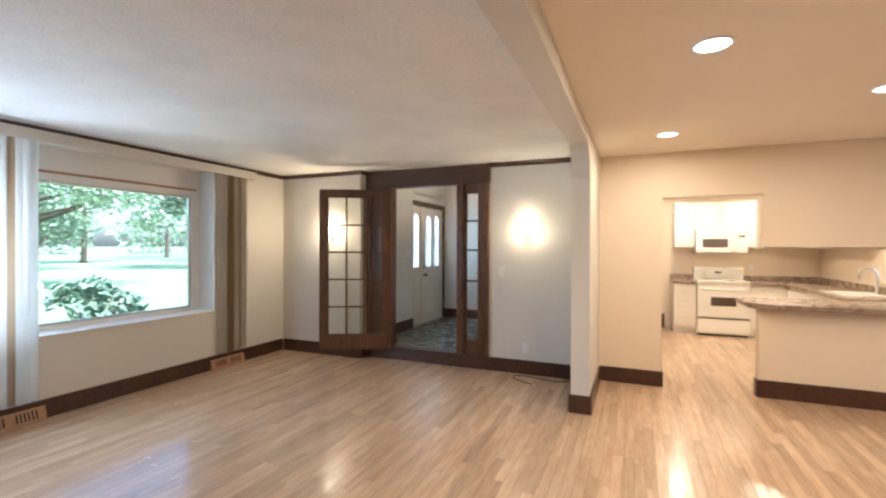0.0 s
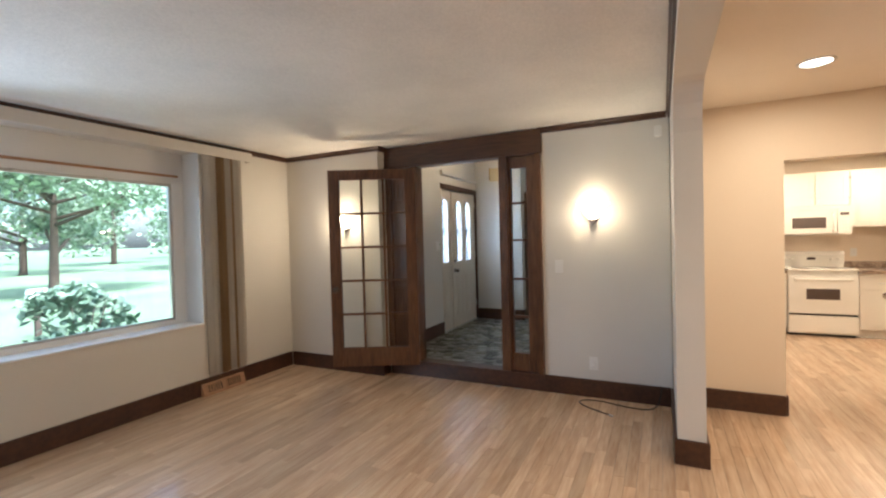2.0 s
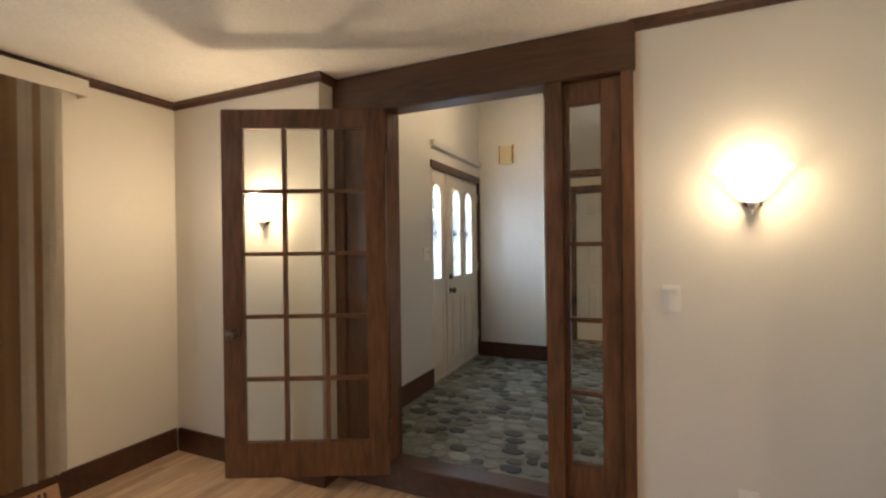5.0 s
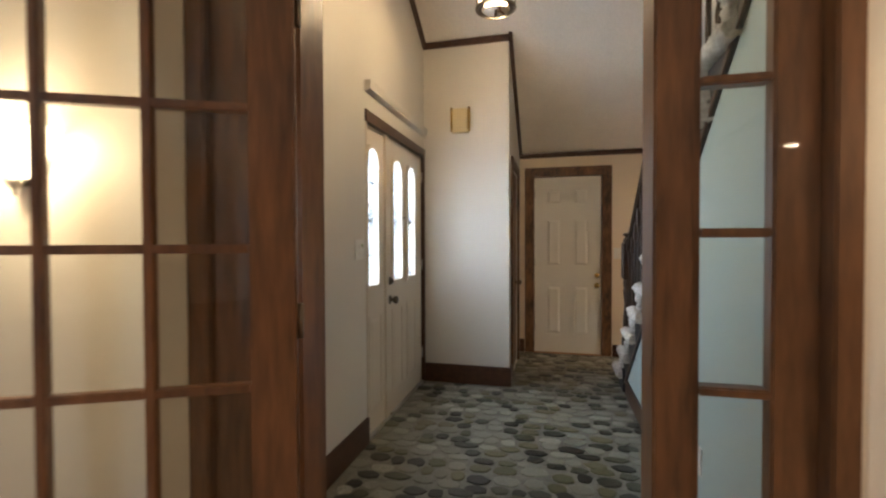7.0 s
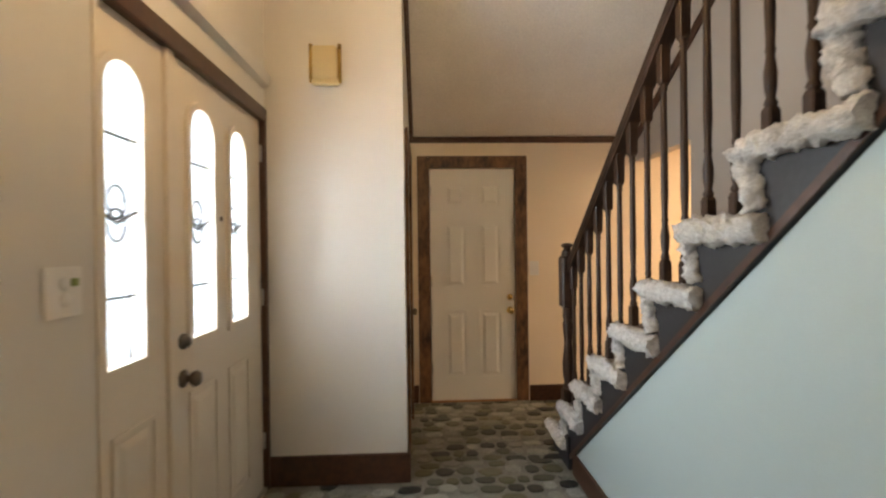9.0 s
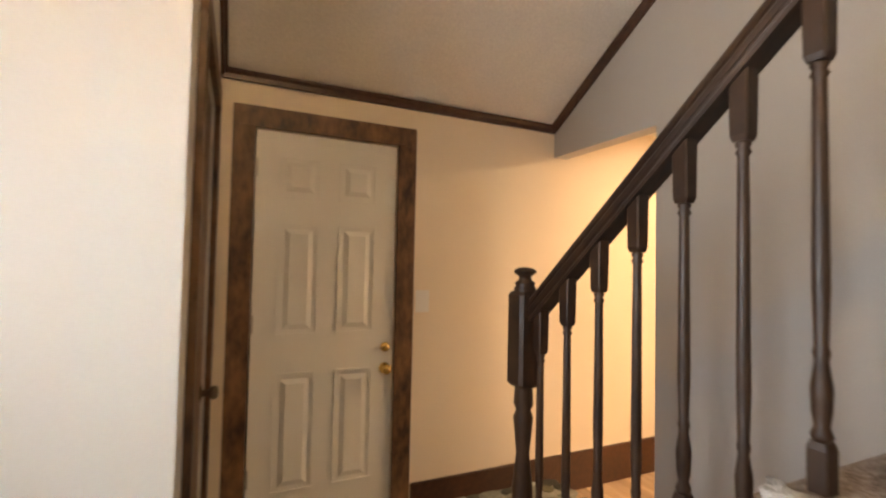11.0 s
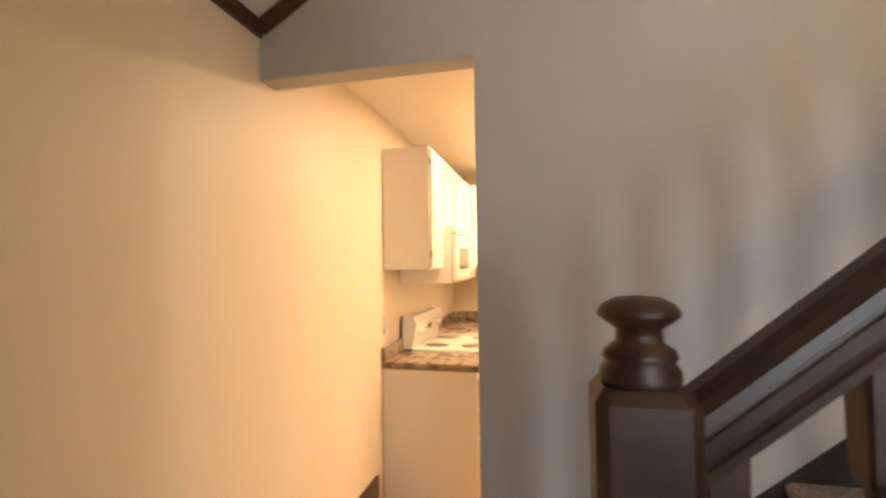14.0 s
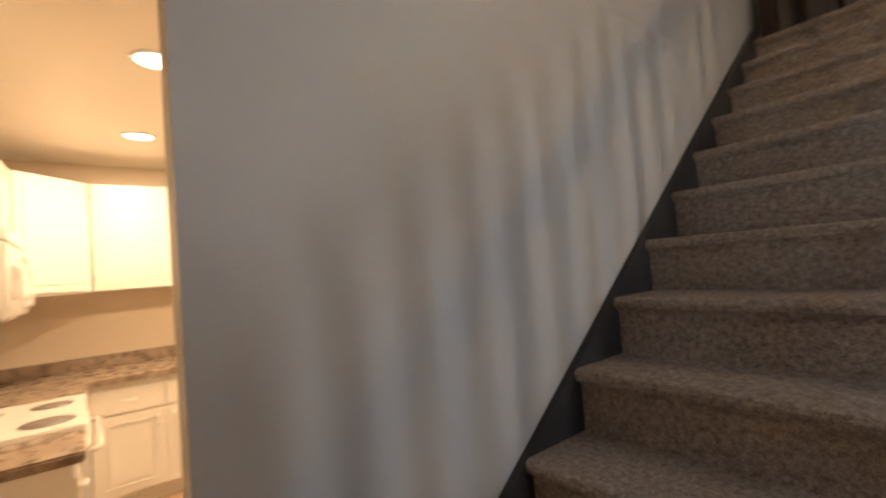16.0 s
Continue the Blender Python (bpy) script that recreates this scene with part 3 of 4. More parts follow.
part("window_sill", one_box(.04, .285, 2.2, 5.318, .69, .705, bev=.004), WHITE, w)
part("reveal", one_box(.03, .27, 5.308, 5.32, .705, 2.36), WHITE, w)

val = thing("window_valance", "long cream painted valance box above the window", "valance", (-4.03, 0, 2.33))
part("front_board", one_box(.085, .10, 1.8, 5.87, 0, .095, bev=.003), WALL, val)
part("end_board", one_box(0, .085, 5.855, 5.87, 0, .095), WALL, val)
part("head_rail", one_box(.03, .06, 1.9, 5.80, .04, .07), PLASTIC, val)
for (ya, yb) in ((5.34, 5.74), (2.95, 3.56)):
    bl = thing("vertical_blind", "stack of drawn vertical blind slats, cream and tan", "blind", (-4.03, 0, .18), group="blinds of the picture window")
    n = 12
    for i in range(n):
        y = ya + (yb - ya) * (i + .5) / n
        ang = radians(38 + 20 * math.sin(i * 2.1))
        bm = bmesh.new()
        hw = .042
        pts = []
        for j in range(5):
            u = (j - 2) / 2
            pts.append((.045 + hw * u * math.sin(ang) + .006 * (1 - u * u), y + hw * u * math.cos(ang) * .7))
        v = [[bm.verts.new((px, py, z)) for px, py in pts] for z in (0, 2.17)]
        for j in range(4):
            bm.faces.new((v[0][j], v[0][j + 1], v[1][j + 1], v[1][j])).smooth = True
        bmesh.ops.solidify(bm, geom=bm.faces[:], thickness=.0015)
        part("slat", bm, BLINDT if i in (3, 4, 5, 8) else BLIND, bl)

# ---- stairs ----
RISE, RUN, NK = .207, .267, 12
ny = lambda k: 8.57 + RUN * (5 - k)
nz = lambda k: 1.318 + RISE * (k - 5)
XO, XI = -1.045, -.06
st = thing("staircase", "carpeted staircase with charcoal stringers", "stairs", (0, 0, FOY))


def fuzz(bm, amt, cut):
    """Shaggy relief on a carpet piece."""
    bmesh.ops.subdivide_edges(bm, edges=[e for e in bm.edges if e.calc_length() > cut], cuts=1, use_grid_fill=True)
    bmesh.ops.subdivide_edges(bm, edges=[e for e in bm.edges if e.calc_length() > cut], cuts=1, use_grid_fill=True)
    bm.normal_update()
    for v in bm.verts:
        v.co += v.normal * amt * (.8 * noise.noise(v.co * 38) + .7 * noise.noise(v.co * 90) + .5 * noise.noise(v.co * 170))


for k in range(0, NK + 1):
    y0, z = ny(k), nz(k) - FOY
    yb = y0 - RUN - .055
    bm = bmesh.new()
    # cross-section of tread with a rolled nosing, and the riser below it
    prof = [(yb, z - .05), (yb, z), (y0 - .02, z), (y0 - .005, z - .006), (y0, z - .02), (y0 - .004, z - .036), (y0 - .022, z - .046), (y0 - .032, z - .06), (y0 - .034, max(0, z - RISE)), (y0 - .06, max(0, z - RISE)), (y0 - .06, z - .05)]
    prism(bm, prof, 'X', XO + .01, XI)
    part("tread_carpet", bm, CARPET, st)
    # shaggy end wrap over the outer side
    bm = bmesh.new()
    if k < NK:
        pts = [Vector((XO - .022, y0 - .005 - i * (RUN + .09) / 9, z - .026)) for i in range(10)]
        rad = [.037 + .009 * noise.noise(p * 9) for p in pts]
        rad[0], rad[-1] = .030, .034
        tube(bm, pts, rad, 10)
    if k > 0:
        pts = [Vector((XO - .008, y0 - .022 - .006 * i, z - .03 - i * (RISE - .05) / 6)) for i in range(7)]
        tube(bm, pts, [.030 + .007 * noise.noise(p * 11) for p in pts], 9)
    if bm.verts:
        fuzz(bm, .018, .012)
        part("carpet_wrap", bm, WRAP, st, "shaggy carpet edge, coloured paler for door daylight")
    else:
        bm.free()
bt = lambda y: .31 + .815 * (9.35 - y) - FOY
for name, x0, x1 in (("outer_stringer", XO - .006, XO + .012),):
    for k in range(0, NK + 1):
        bm = bmesh.new()
        ya, yb = ny(k) - .035, ny(k) - .035 - RUN
        prism(bm, [(ya, max(0, bt(ya))), (ya, nz(k) - FOY - .03), (yb, nz(k) - FOY - .03), (yb, max(0, bt(yb)))], 'X', x0, x1)
        part(name, bm, STRINGER, st)
part("stringer_bead", one_prism([(9.58, bt(9.58)), (9.58, bt(9.58) + .03), (6.75, bt(6.75) + .03), (6.75, bt(6.75))], 'X', XO - .014, XO - .006), TRIM, st)
part("foot_block", one_box(XO - .02, XO + .012, 9.50, 9.70, 0, .20, bev=.004), STRINGER, st)
sk = lambda y: 1.215 + (8.7 - y) * .80 - FOY
part("wall_skirt", one_prism([(9.93, 0), (9.93, .13), (9.87, sk(9.87)), (6.68, sk(6.68)), (6.68, sk(6.68) - .5), (9.4, 0)], 'X', -.06, -.032), STRINGER, st)

rail_top = lambda y: 1.70 + .835 * (9.2 - y)
bal = thing("stair_balustrade", "dark-stained stair railing with turned balusters", "railing", (-1.0, 0, .27))
B0 = .27
bm = bmesh.new()
ya, yb = 9.61, 6.95
half = [(.012, .012), (.026, .004), (.033, -.008), (.034, -.022), (.030, -.025), (.030, -.029), (.032, -.032), (.031, -.048), (.027, -.052), (.026, -.058), (.029, -.062), (.028, -.074)]
prof = [(-x, z) for x, z in half[::-1]] + half
prof = prof[::-1]
A = [bm.verts.new((x, ya, rail_top(ya) - B0 + z)) for x, z in prof]
Bv = [bm.verts.new((x, yb, rail_top(yb) - B0 + z)) for x, z in prof]
bm.faces.new(A)
bm.faces.new(Bv[::-1])
for i in range(len(prof)):
    bm.faces.new((A[i], Bv[i], Bv[(i + 1) % len(prof)], A[(i + 1) % len(prof)]))
bmesh.ops.recalc_face_normals(bm, faces=bm.faces[:])
part("handrail", bm, RAILWOOD, bal)


def square(bm, hw, z0, z1, hw1=None, x=0, y=0, ch=.2):
    """A square post section with small chamfers."""
    h1 = hw1 or hw
    def ring(h, z):
        c = h * ch
        return [bm.verts.new((x + a, y + b, z)) for a, b in ((h, h - c), (h - c, h), (-h + c, h), (-h, h - c), (-h, -h + c), (-h + c, -h), (h - c, -h), (h, -h + c))]
    rings = [ring(hw * .8, z0), ring(hw, z0 + .012), ring(h1, z1 - .012), ring(h1 * .8, z1)]
    for p, q in zip(rings, rings[1:]):
        for i in range(8):
            bm.faces.new((p[i], p[(i + 1) % 8], q[(i + 1) % 8], q[i]))
    bm.faces.new(rings[0][::-1])
    bm.faces.new(rings[-1])


i = 0
y = 9.565
while y > 7.0:
    k = math.floor((ny(0) - y) / RUN)
    zt, zb = rail_top(y) - .06 - B0, nz(k) - B0 - .015
    bm = bmesh.new()
    h = zt - zb
    square(bm, .017, zb, zb + .10)
    lathe(bm, [(.011, zb + .095), (.017, zb + .11), (.011, zb + .125), (.015, zb + .15), (.0165, zb + .19), (.010, zb + .235), (.013, zb + .25), (.0105, zb + .26), (.0135, zb + .36), (.011, zt - .185), (.0105, zt - .17), (.015, zt - .162), (.0105, zt - .154), (.015, zt - .146), (.011, zt - .138)], 10, (0, 0, 0))
    square(bm, .0185, zt - .14, zt + .02, .02)
    bmesh.ops.translate(bm, verts=bm.verts[:], vec=(0, y, 0))
    part("baluster", bm, RAILWOOD, bal)
    y -= .1305
bm = bmesh.new()
square(bm, .04, 0, .30)
lathe(bm, [(.026, .29), (.036, .315), (.024, .335), (.034, .385), (.036, .46), (.022, .58), (.030, .66), (.034, .70), (.024, .725), (.034, .745), (.03, .80), (.03, .815)], 16)
square(bm, .045, .805, 1.125, ch=.25)
lathe(bm, [(.034, 1.12), (.037, 1.128), (.037, 1.138), (.031, 1.145), (.035, 1.150), (.033, 1.156), (.022, 1.164), (.021, 1.176), (.032, 1.184), (.038, 1.189), (.038, 1.193), (.033, 1.200), (.021, 1.206), (.003, 1.208)], 20)
bmesh.ops.translate(bm, verts=bm.verts[:], vec=(-.015, 9.637, 0))
part("newel_post", bm, RAILWOOD, bal)
top = thing("landing_post", "dark wooden railing post on the upstairs landing", "post", (-.125, 6.60, 2.76))
bm = bmesh.new()
square(bm, .045, 0, 1.0)
part("post", bm, RAILWOOD, top)
rail = thing("landing_railing", "dark wooden railing on the upstairs landing", "railing", (0, 6.1, 2.76))
part("handrail", one_box(-1.7, -.04, -.03, .03, .86, .92, bev=.01), RAILWOOD, rail)
for i in range(8):
    bm = bmesh.new()
    square(bm, .018, 0, .87, x=-1.6 + i * .2)
    part("baluster", bm, RAILWOOD, rail)

# ---- lamps and fittings ----


def sconce(x, y):
    s = thing("wall_sconce", "lit alabaster bowl wall sconce with bronze finial", "sconce", (x, y, 1.55), group="wall sconces")
    prof = [(.012, .045), (.05, .06), (.095, .10), (.115, .14), (.128, .165), (.165, .185), (.168, .192), (.12, .178), (.105, .145), (.085, .105), (.04, .07), (.004, .062)]
    bm = bmesh.new()
    seg = 20
    rings = [[bm.verts.new((r * .87 * math.cos(a), -r * .58 * math.sin(a) - .002, z)) for a in [math.pi * i / seg for i in range(seg + 1)]] for r, z in prof]
    for p, q in zip(rings, rings[1:]):
        for i in range(seg):
            bm.faces.new((p[i], p[i + 1], q[i + 1], q[i])).smooth = True
    part("bowl", bm, BOWL, s, "glowing white glass bowl")
    part("finial", turned([(.003, 0), (.008, .008), (.006, .014), (.018, .03), (.026, .05)], 14, (0, -.03, 0)), NICKEL, s)
    part("back_plate", one_box(-.035, .035, -.012, 0, .03, .13, bev=.004), BRONZE, s)


sconce(-.55, 6.61)
sconce(-3.17, 6.46)

for lx, ly in DOWNLIGHTS:
    dl = thing("downlight", "round recessed ceiling downlight, switched on", "downlight", (lx, ly, CEIL), group="recessed downlights")
    bm = bmesh.new()
    ring = [(.098, -.0), (.098, -.006), (.085, -.010), (.078, -.006), (.078, 0)]
    rr = [[bm.verts.new((r * math.cos(a), r * math.sin(a), z)) for a in [math.tau * i / 28 for i in range(28)]] for r, z in ring]
    for p, q in zip(rr, rr[1:]):
        for i in range(28):
            bm.faces.new((p[i], q[i], q[(i + 1) % 28], p[(i + 1) % 28])).smooth = True
    part("trim_ring", bm, WHITE, dl)
    part("lens", turned([(.079, -.004), (.079, -.001)], 28), LENS, dl)

PX, PY, PZ = -1.96, 8.0, 2.70
pn = thing("pendant_lantern", "brass drum pendant lantern with amber glass, lit", "pendant lamp", (PX, PY, PZ))
part("base", one_tube([(.106 * math.cos(q), .106 * math.sin(q), .018) for q in [math.tau * j / 32 for j in range(33)]], .010, 8), BRONZE, pn)
part("bottom_glass", turned([(.10, .012), (.06, .002), (.012, -.004)], 24), AMBER, pn).visible_shadow = False
part("finial", turned([(.003, -.03), (.010, -.02), (.008, -.006), (.014, .0), (.008, .07)], 12), BRONZE, pn)
part("rim", turned([(.112, .22), (.112, .245), (.06, .29), (.015, .31)], 24), BRONZE, pn)
bm = bmesh.new()
for r in (.100,):
    rr = [[bm.verts.new((r * math.cos(a), r * math.sin(a), z)) for a in [math.tau * i / 28 for i in range(28)]] for z in (.03, .22)]
    for i in range(28):
        bm.faces.new((rr[0][i], rr[0][(i + 1) % 28], rr[1][(i + 1) % 28], rr[1][i])).smooth = True
part("glass", bm, AMBER, pn).visible_shadow = False
for i in range(6):
    a = math.tau * i / 6
    part("strut", one_tube([(.106 * math.cos(a), .106 * math.sin(a), .02), (.106 * math.cos(a), .106 * math.sin(a), .23)], .005, 6), BRONZE, pn)
for i in range(3):
    a = math.tau * i / 3
    part("bulb", turned([(.008, .07), (.014, .09), (.016, .12), (.004, .16)], 10, (.035 * math.cos(a), .035 * math.sin(a), 0)), BULB, pn)
part("chain", one_tube([(0, 0, .30), (0, 0, zc(PY) - PZ - .02)], .006, 8), BRONZE, pn)
part("canopy", turned([(.02, zc(PY) - PZ - .06), (.06, zc(PY) - PZ - .03), (.065, zc(PY) - PZ + .03)], 18), BRONZE, pn)


def plate(name, label, at, rz, w=.075, h=.12, kind="rocker", cat="switch"):
    s = thing(name, label, cat, at, rz)
    part("cover_plate", one_box(-w / 2, w / 2, -.007, 0, 0, h, bev=.003), PLASTIC, s)
    if kind == "rocker":
        part("rocker", one_box(-.017, .017, -.012, -.007, h / 2 - .033, h / 2 + .033, bev=.003), PLASTIC, s)
    else:
        for z in (h / 2 - .02, h / 2 + .02):
            part("socket", turned([(.017, -.007), (.016, -.0095), (.002, -.0095)], 14, (0, 0, z), 'Y'), PLASTIC, s)
    return s


plate("light_switch", "white rocker light switch on the living room wall", (-.86, 6.61, 1.12), 0)
plate("power_outlet", "white double power outlet above the baseboard", (-.57, 6.61, .245), 0, kind="socket", cat="outlet")
plate("light_switch", "white rocker light switch beside the white door", (-.95, 10.75, 1.205), 0, w=.085, h=.125)
plate("power_outlet", "white power outlet on the pale blue wall", (-1.04, 7.55, .42), -90, kind="socket", cat="outlet")
plate("power_outlet", "white power outlet above the kitchen counter", (2.45, 10.75, 1.06), 0, kind="socket", cat="outlet")
plate("power_outlet", "white power outlet beside the range", (1.28, 10.75, 1.06), 0, kind="socket", cat="outlet")
plate("power_outlet", "white power outlet over the side counter", (3.42, 9.3, 1.06), -90, kind="socket", cat="outlet")
th = plate("thermostat", "white wall thermostat with a small green display", (-2.80, 8.0, 1.30), 90, w=.12, h=.125, kind="none", cat="thermostat")
part("display", one_box(.02, .045, -.009, -.007, .075, .095), mat("green_display", (.25, .32, .10), .3, .05), th)
sn = thing("wall_sensor", "small white sensor high in the corner", "sensor", (-.02, 6.61, 2.27))
part("housing", one_box(-.03, .03, -.03, 0, 0, .09, bev=.008), PLASTIC, sn)
ch = thing("door_chime", "cream door chime box with brass side tubes", "door chime", (-2.45, 9.44, 2.38))
part("cover", one_box(-.068, .068, -.06, 0, .03, .21, bev=.008), CHIME, ch)
part("groove", one_box(-.066, .066, -.064, -.06, .115, .122), CHIME, ch)
for x in (-.08, .08):
    part("tube", turned([(.011, 0), (.011, .215)], 12, (x, -.03, .01)), BRASS, ch)
part("base", one_box(-.075, .075, -.05, 0, 0, .03, bev=.006), CHIME, ch)

for y0, y1 in ((5.24, 5.72), (3.14, 3.62)):
    v = thing("floor_register", "oak baseboard air register with dark grilles", "air vent", (-4.012, (y0 + y1) / 2, 0), group="baseboard registers")
    hl = (y1 - y0) / 2
    box_m = one_prism([(0, 0), (.045, 0), (.045, .02), (.012, .115), (0, .115)], 'Y', -hl, hl)
    part("frame", box_m, OAK, v)
    for s in (-1, 1):
        c = s * hl * .45
        bm = bmesh.new()
        prism(bm, [(.0425, .03), (.0445, .03), (.0185, .098), (.0165, .098)], 'Y', c - hl * .36, c + hl * .36)
        g = part("grille", bm, BLACK, v)
        for j in range(7):
            yy = c - hl * .33 + j * hl * .11
            part("slat", one_prism([(.0445, .03), (.0470, .03), (.021, .098), (.0185, .098)], 'Y', yy - .006, yy + .006), OAK, v)

pts = [(-.02, 6.585, .17), (-.04, 6.55, .02), (-.1, 6.42, .006), (-.3, 6.44, .006), (-.5, 6.52, .006), (-.64, 6.50, .006), (-.69, 6.43, .006), (-.62, 6.34, .006), (-.48, 6.26, .006), (-.37, 6.20, .006)]
co = thing("cable", "loose black cable end lying on the floor", "cable", (0, 0, 0))
fine = []
for p, q in zip(pts, pts[1:]):
    fine += [Vector(p).lerp(Vector(q), t / 3) for t in range(3)]
for _ in range(3):
    fine = [fine[0]] + [(fine[i - 1] + fine[i] * 2 + fine[i + 1]) / 4 for i in range(1, len(fine) - 1)] + [fine[-1]]
part("wire", one_tube(fine, .005, 8), BLACK, co)
part("connector", one_tube([fine[-1], fine[-1] + Vector((.03, -.015, 0))], .007, 8), NICKEL, co)

# ---- kitchen ----


def cab_door(parent, x0, x1, z0, z1, y, s=-1, handle=None):
    """A raised-panel cabinet door on the face y, towards s."""
    bm = one_box(x0, x1, y, y + s * .018, z0, z1, bev=.003)
    if x1 - x0 > .14 and z1 - z0 > .16:
        g = .05
        for a, b, c, e in ((x0 + g, x1 - g, z0 + g, z0 + g + .01), (x0 + g, x1 - g, z1 - g - .01, z1 - g), (x0 + g, x0 + g + .01, z0 + g, z1 - g), (x1 - g - .01, x1 - g, z0 + g, z1 - g)):
            box(bm, a, b, y + s * .018, y + s * .024, c, e, bev=.002)
        box(bm, x0 + g + .03, x1 - g - .03, y + s * .018, y + s * .022, z0 + g + .03, z1 - g - .03, bev=.002)
    d = part("cabinet_door", bm, CABINET, parent)
    if handle:
        hx, hz, vert = handle
        p = [(hx, y + s * .018, hz - .04), (hx, y + s * .04, hz - .03), (hx, y + s * .04, hz + .03), (hx, y + s * .018, hz + .04)] if vert else [(hx - .04, y + s * .018, hz), (hx - .03, y + s * .04, hz), (hx + .03, y + s * .04, hz), (hx + .04, y + s * .018, hz)]
        part("handle", one_tube(p, .005, 8), WHITE, d)


def upper(at, rz, w, z0, z1, doors, depth=.31):
    """Wall cabinet; its back lies on local y = 0 and it opens towards -y."""
    c = thing("wall_cabinet", "white raised-panel kitchen wall cabinet", "cabinet", (at[0], at[1], z0), rz, group="kitchen wall cabinets")
    part("body", one_box(0, w, -depth, -.003, 0, z1 - z0, bev=.002), CABINET, c)
    dw = w / doors
    for i in range(doors):
        hx = i * dw + (.04 if i % 2 else dw - .04)
        cab_door(c, i * dw + .008, (i + 1) * dw - .008, .01, z1 - z0 - .02, -depth, -1, (hx, .09, True))
        hz = z1 - z0
        for z in (.08, hz - .12):
            part("hinge", one_box(i * dw + (dw - .014 if i % 2 else .002), i * dw + (dw - .002 if i % 2 else .014), -depth - .02, -depth, z, z + .04), NICKEL, c)


def lower(at, rz, w, kind, h=.86, depth=.6):
    c = thing("base_cabinet", "white kitchen base cabinet" + (" with drawers" if kind == "drawers" else " with raised-panel doors"), "cabinet", (at[0], at[1], 0), rz, group="kitchen base cabinets")
    part("body", one_box(0, w, -depth, -.003, .1, h, bev=.002), CABINET, c)
    part("toe_kick", one_box(0, w, -depth + .06, -.01, 0, .1), CABINET, c)
    if kind == "drawers":
        for i in range(4):
            z0 = .12 + i * .175
            cab_door(c, .01, w - .01, z0, z0 + .16, -depth, -1, (w / 2, z0 + .08, False))
    else:
        n = max(1, round(w / .42))
        for i in range(n):
            a, b = i * w / n + .008, (i + 1) * w / n - .008
            cab_door(c, a, b, .12, .64, -depth, -1, (b - .04 if i % 2 == 0 else a + .04, .56, True))
            cab_door(c, a, b, .655, .81, -depth, -1, ((a + b) / 2, .735, False))


RX0, RX1 = 1.56, 2.32
upper((1.24, 10.75), 0, .315, 1.475, 2.26, 1)
upper((1.56, 10.75), 0, .76, 1.785, 2.26, 2)
upper((2.323, 10.75), 0, .396, 1.475, 2.26, 1)
lower((1.21, 10.75), 0, .345, "drawers")
lower((2.325, 10.75), 0, .49, "doors")
cc = thing("corner_wall_cabinet", "white angled corner wall cabinet", "cabinet", (0, 0, 1.475), group="kitchen wall cabinets")
part("body", one_prism([(2.722, 10.747), (2.722, 10.44), (3.11, 10.05), (3.417, 10.05), (3.417, 10.747)], 'Z', 0, .785), CABINET, cc)
dd = one_box(.02, .53, -.02, 0, .02, .78, bev=.003)
box(dd, .07, .48, -.026, -.02, .07, .73, bev=.003)
bmesh.ops.transform(dd, matrix=pose(2.722, 10.44, 0, 0, 0, -45), verts=dd.verts[:])
part("cabinet_door", dd, CABINET, cc)
upper((3.42, 10.045), -90, .80, 1.475, 2.26, 2)
upper((3.42, 9.24), -90, .45, 1.475, 2.26, 1)
lower((3.42, 10.10), -90, .85, "doors")
lower((3.42, 9.24), -90, .9, "doors")
lower((3.42, 8.33), -90, .45, "drawers")

top = thing("countertop", "short mottled brown laminate countertop beside the range", "countertop", (0, 0, .86))
part("worktop", one_box(1.19, RX0 - .004, 10.105, 10.748, 0, .04, bev=.008), COUNTER, top)
part("backsplash", one_box(1.19, RX0 - .004, 10.725, 10.747, .04, .13, bev=.004), COUNTER, top)
top = thing("countertop", "L-shaped mottled brown laminate countertop with backsplash", "countertop", (0, 0, .86))
bm = bmesh.new()
prism(bm, [(RX1 + .004, 10.747), (RX1 + .004, 10.105), (2.78, 10.105), (2.78, 8.85), (3.417, 8.85), (3.417, 10.747)], 'Z', 0, .04)
box(bm, 2.78, 3.417, 7.88, 8.25, 0, .04, bev=.004)
box(bm, 2.78, 2.86, 8.25, 8.85, 0, .04)
box(bm, 3.33, 3.417, 8.25, 8.85, 0, .04)
part("worktop", bm, COUNTER, top)
part("backsplash", one_box(RX1 + .004, 3.39, 10.725, 10.746, .04, .13, bev=.004), COUNTER, top)
part("backsplash", one_box(3.395, 3.416, 7.88, 10.72, .04, .13, bev=.004), COUNTER, top)
sk_ = thing("kitchen_sink", "white drop-in kitchen sink", "sink", (3.095, 8.55, .90))
bm = bmesh.new()
for a in ((-.25, .25, -.32, -.27), (-.25, .25, .27, .32), (-.25, -.2, -.27, .27), (.18, .25, -.27, .27)):
    box(bm, *a, 0, .016, bev=.005)
part("rim", bm, APPLIANCE, sk_)
bm = bmesh.new()
box(bm, -.21, -.20, -.28, .28, -.17, .004)
box(bm, .18, .19, -.28, .28, -.17, .004)
box(bm, -.2, .18, -.28, -.27, -.17, .004)
box(bm, -.2, .18, .27, .28, -.17, .004)
box(bm, -.2, .18, -.27, .27, -.18, -.17)
part("basin", bm, APPLIANCE, sk_)
fa = thing("kitchen_faucet", "brushed nickel gooseneck kitchen faucet", "faucet", (3.31, 8.55, .916))
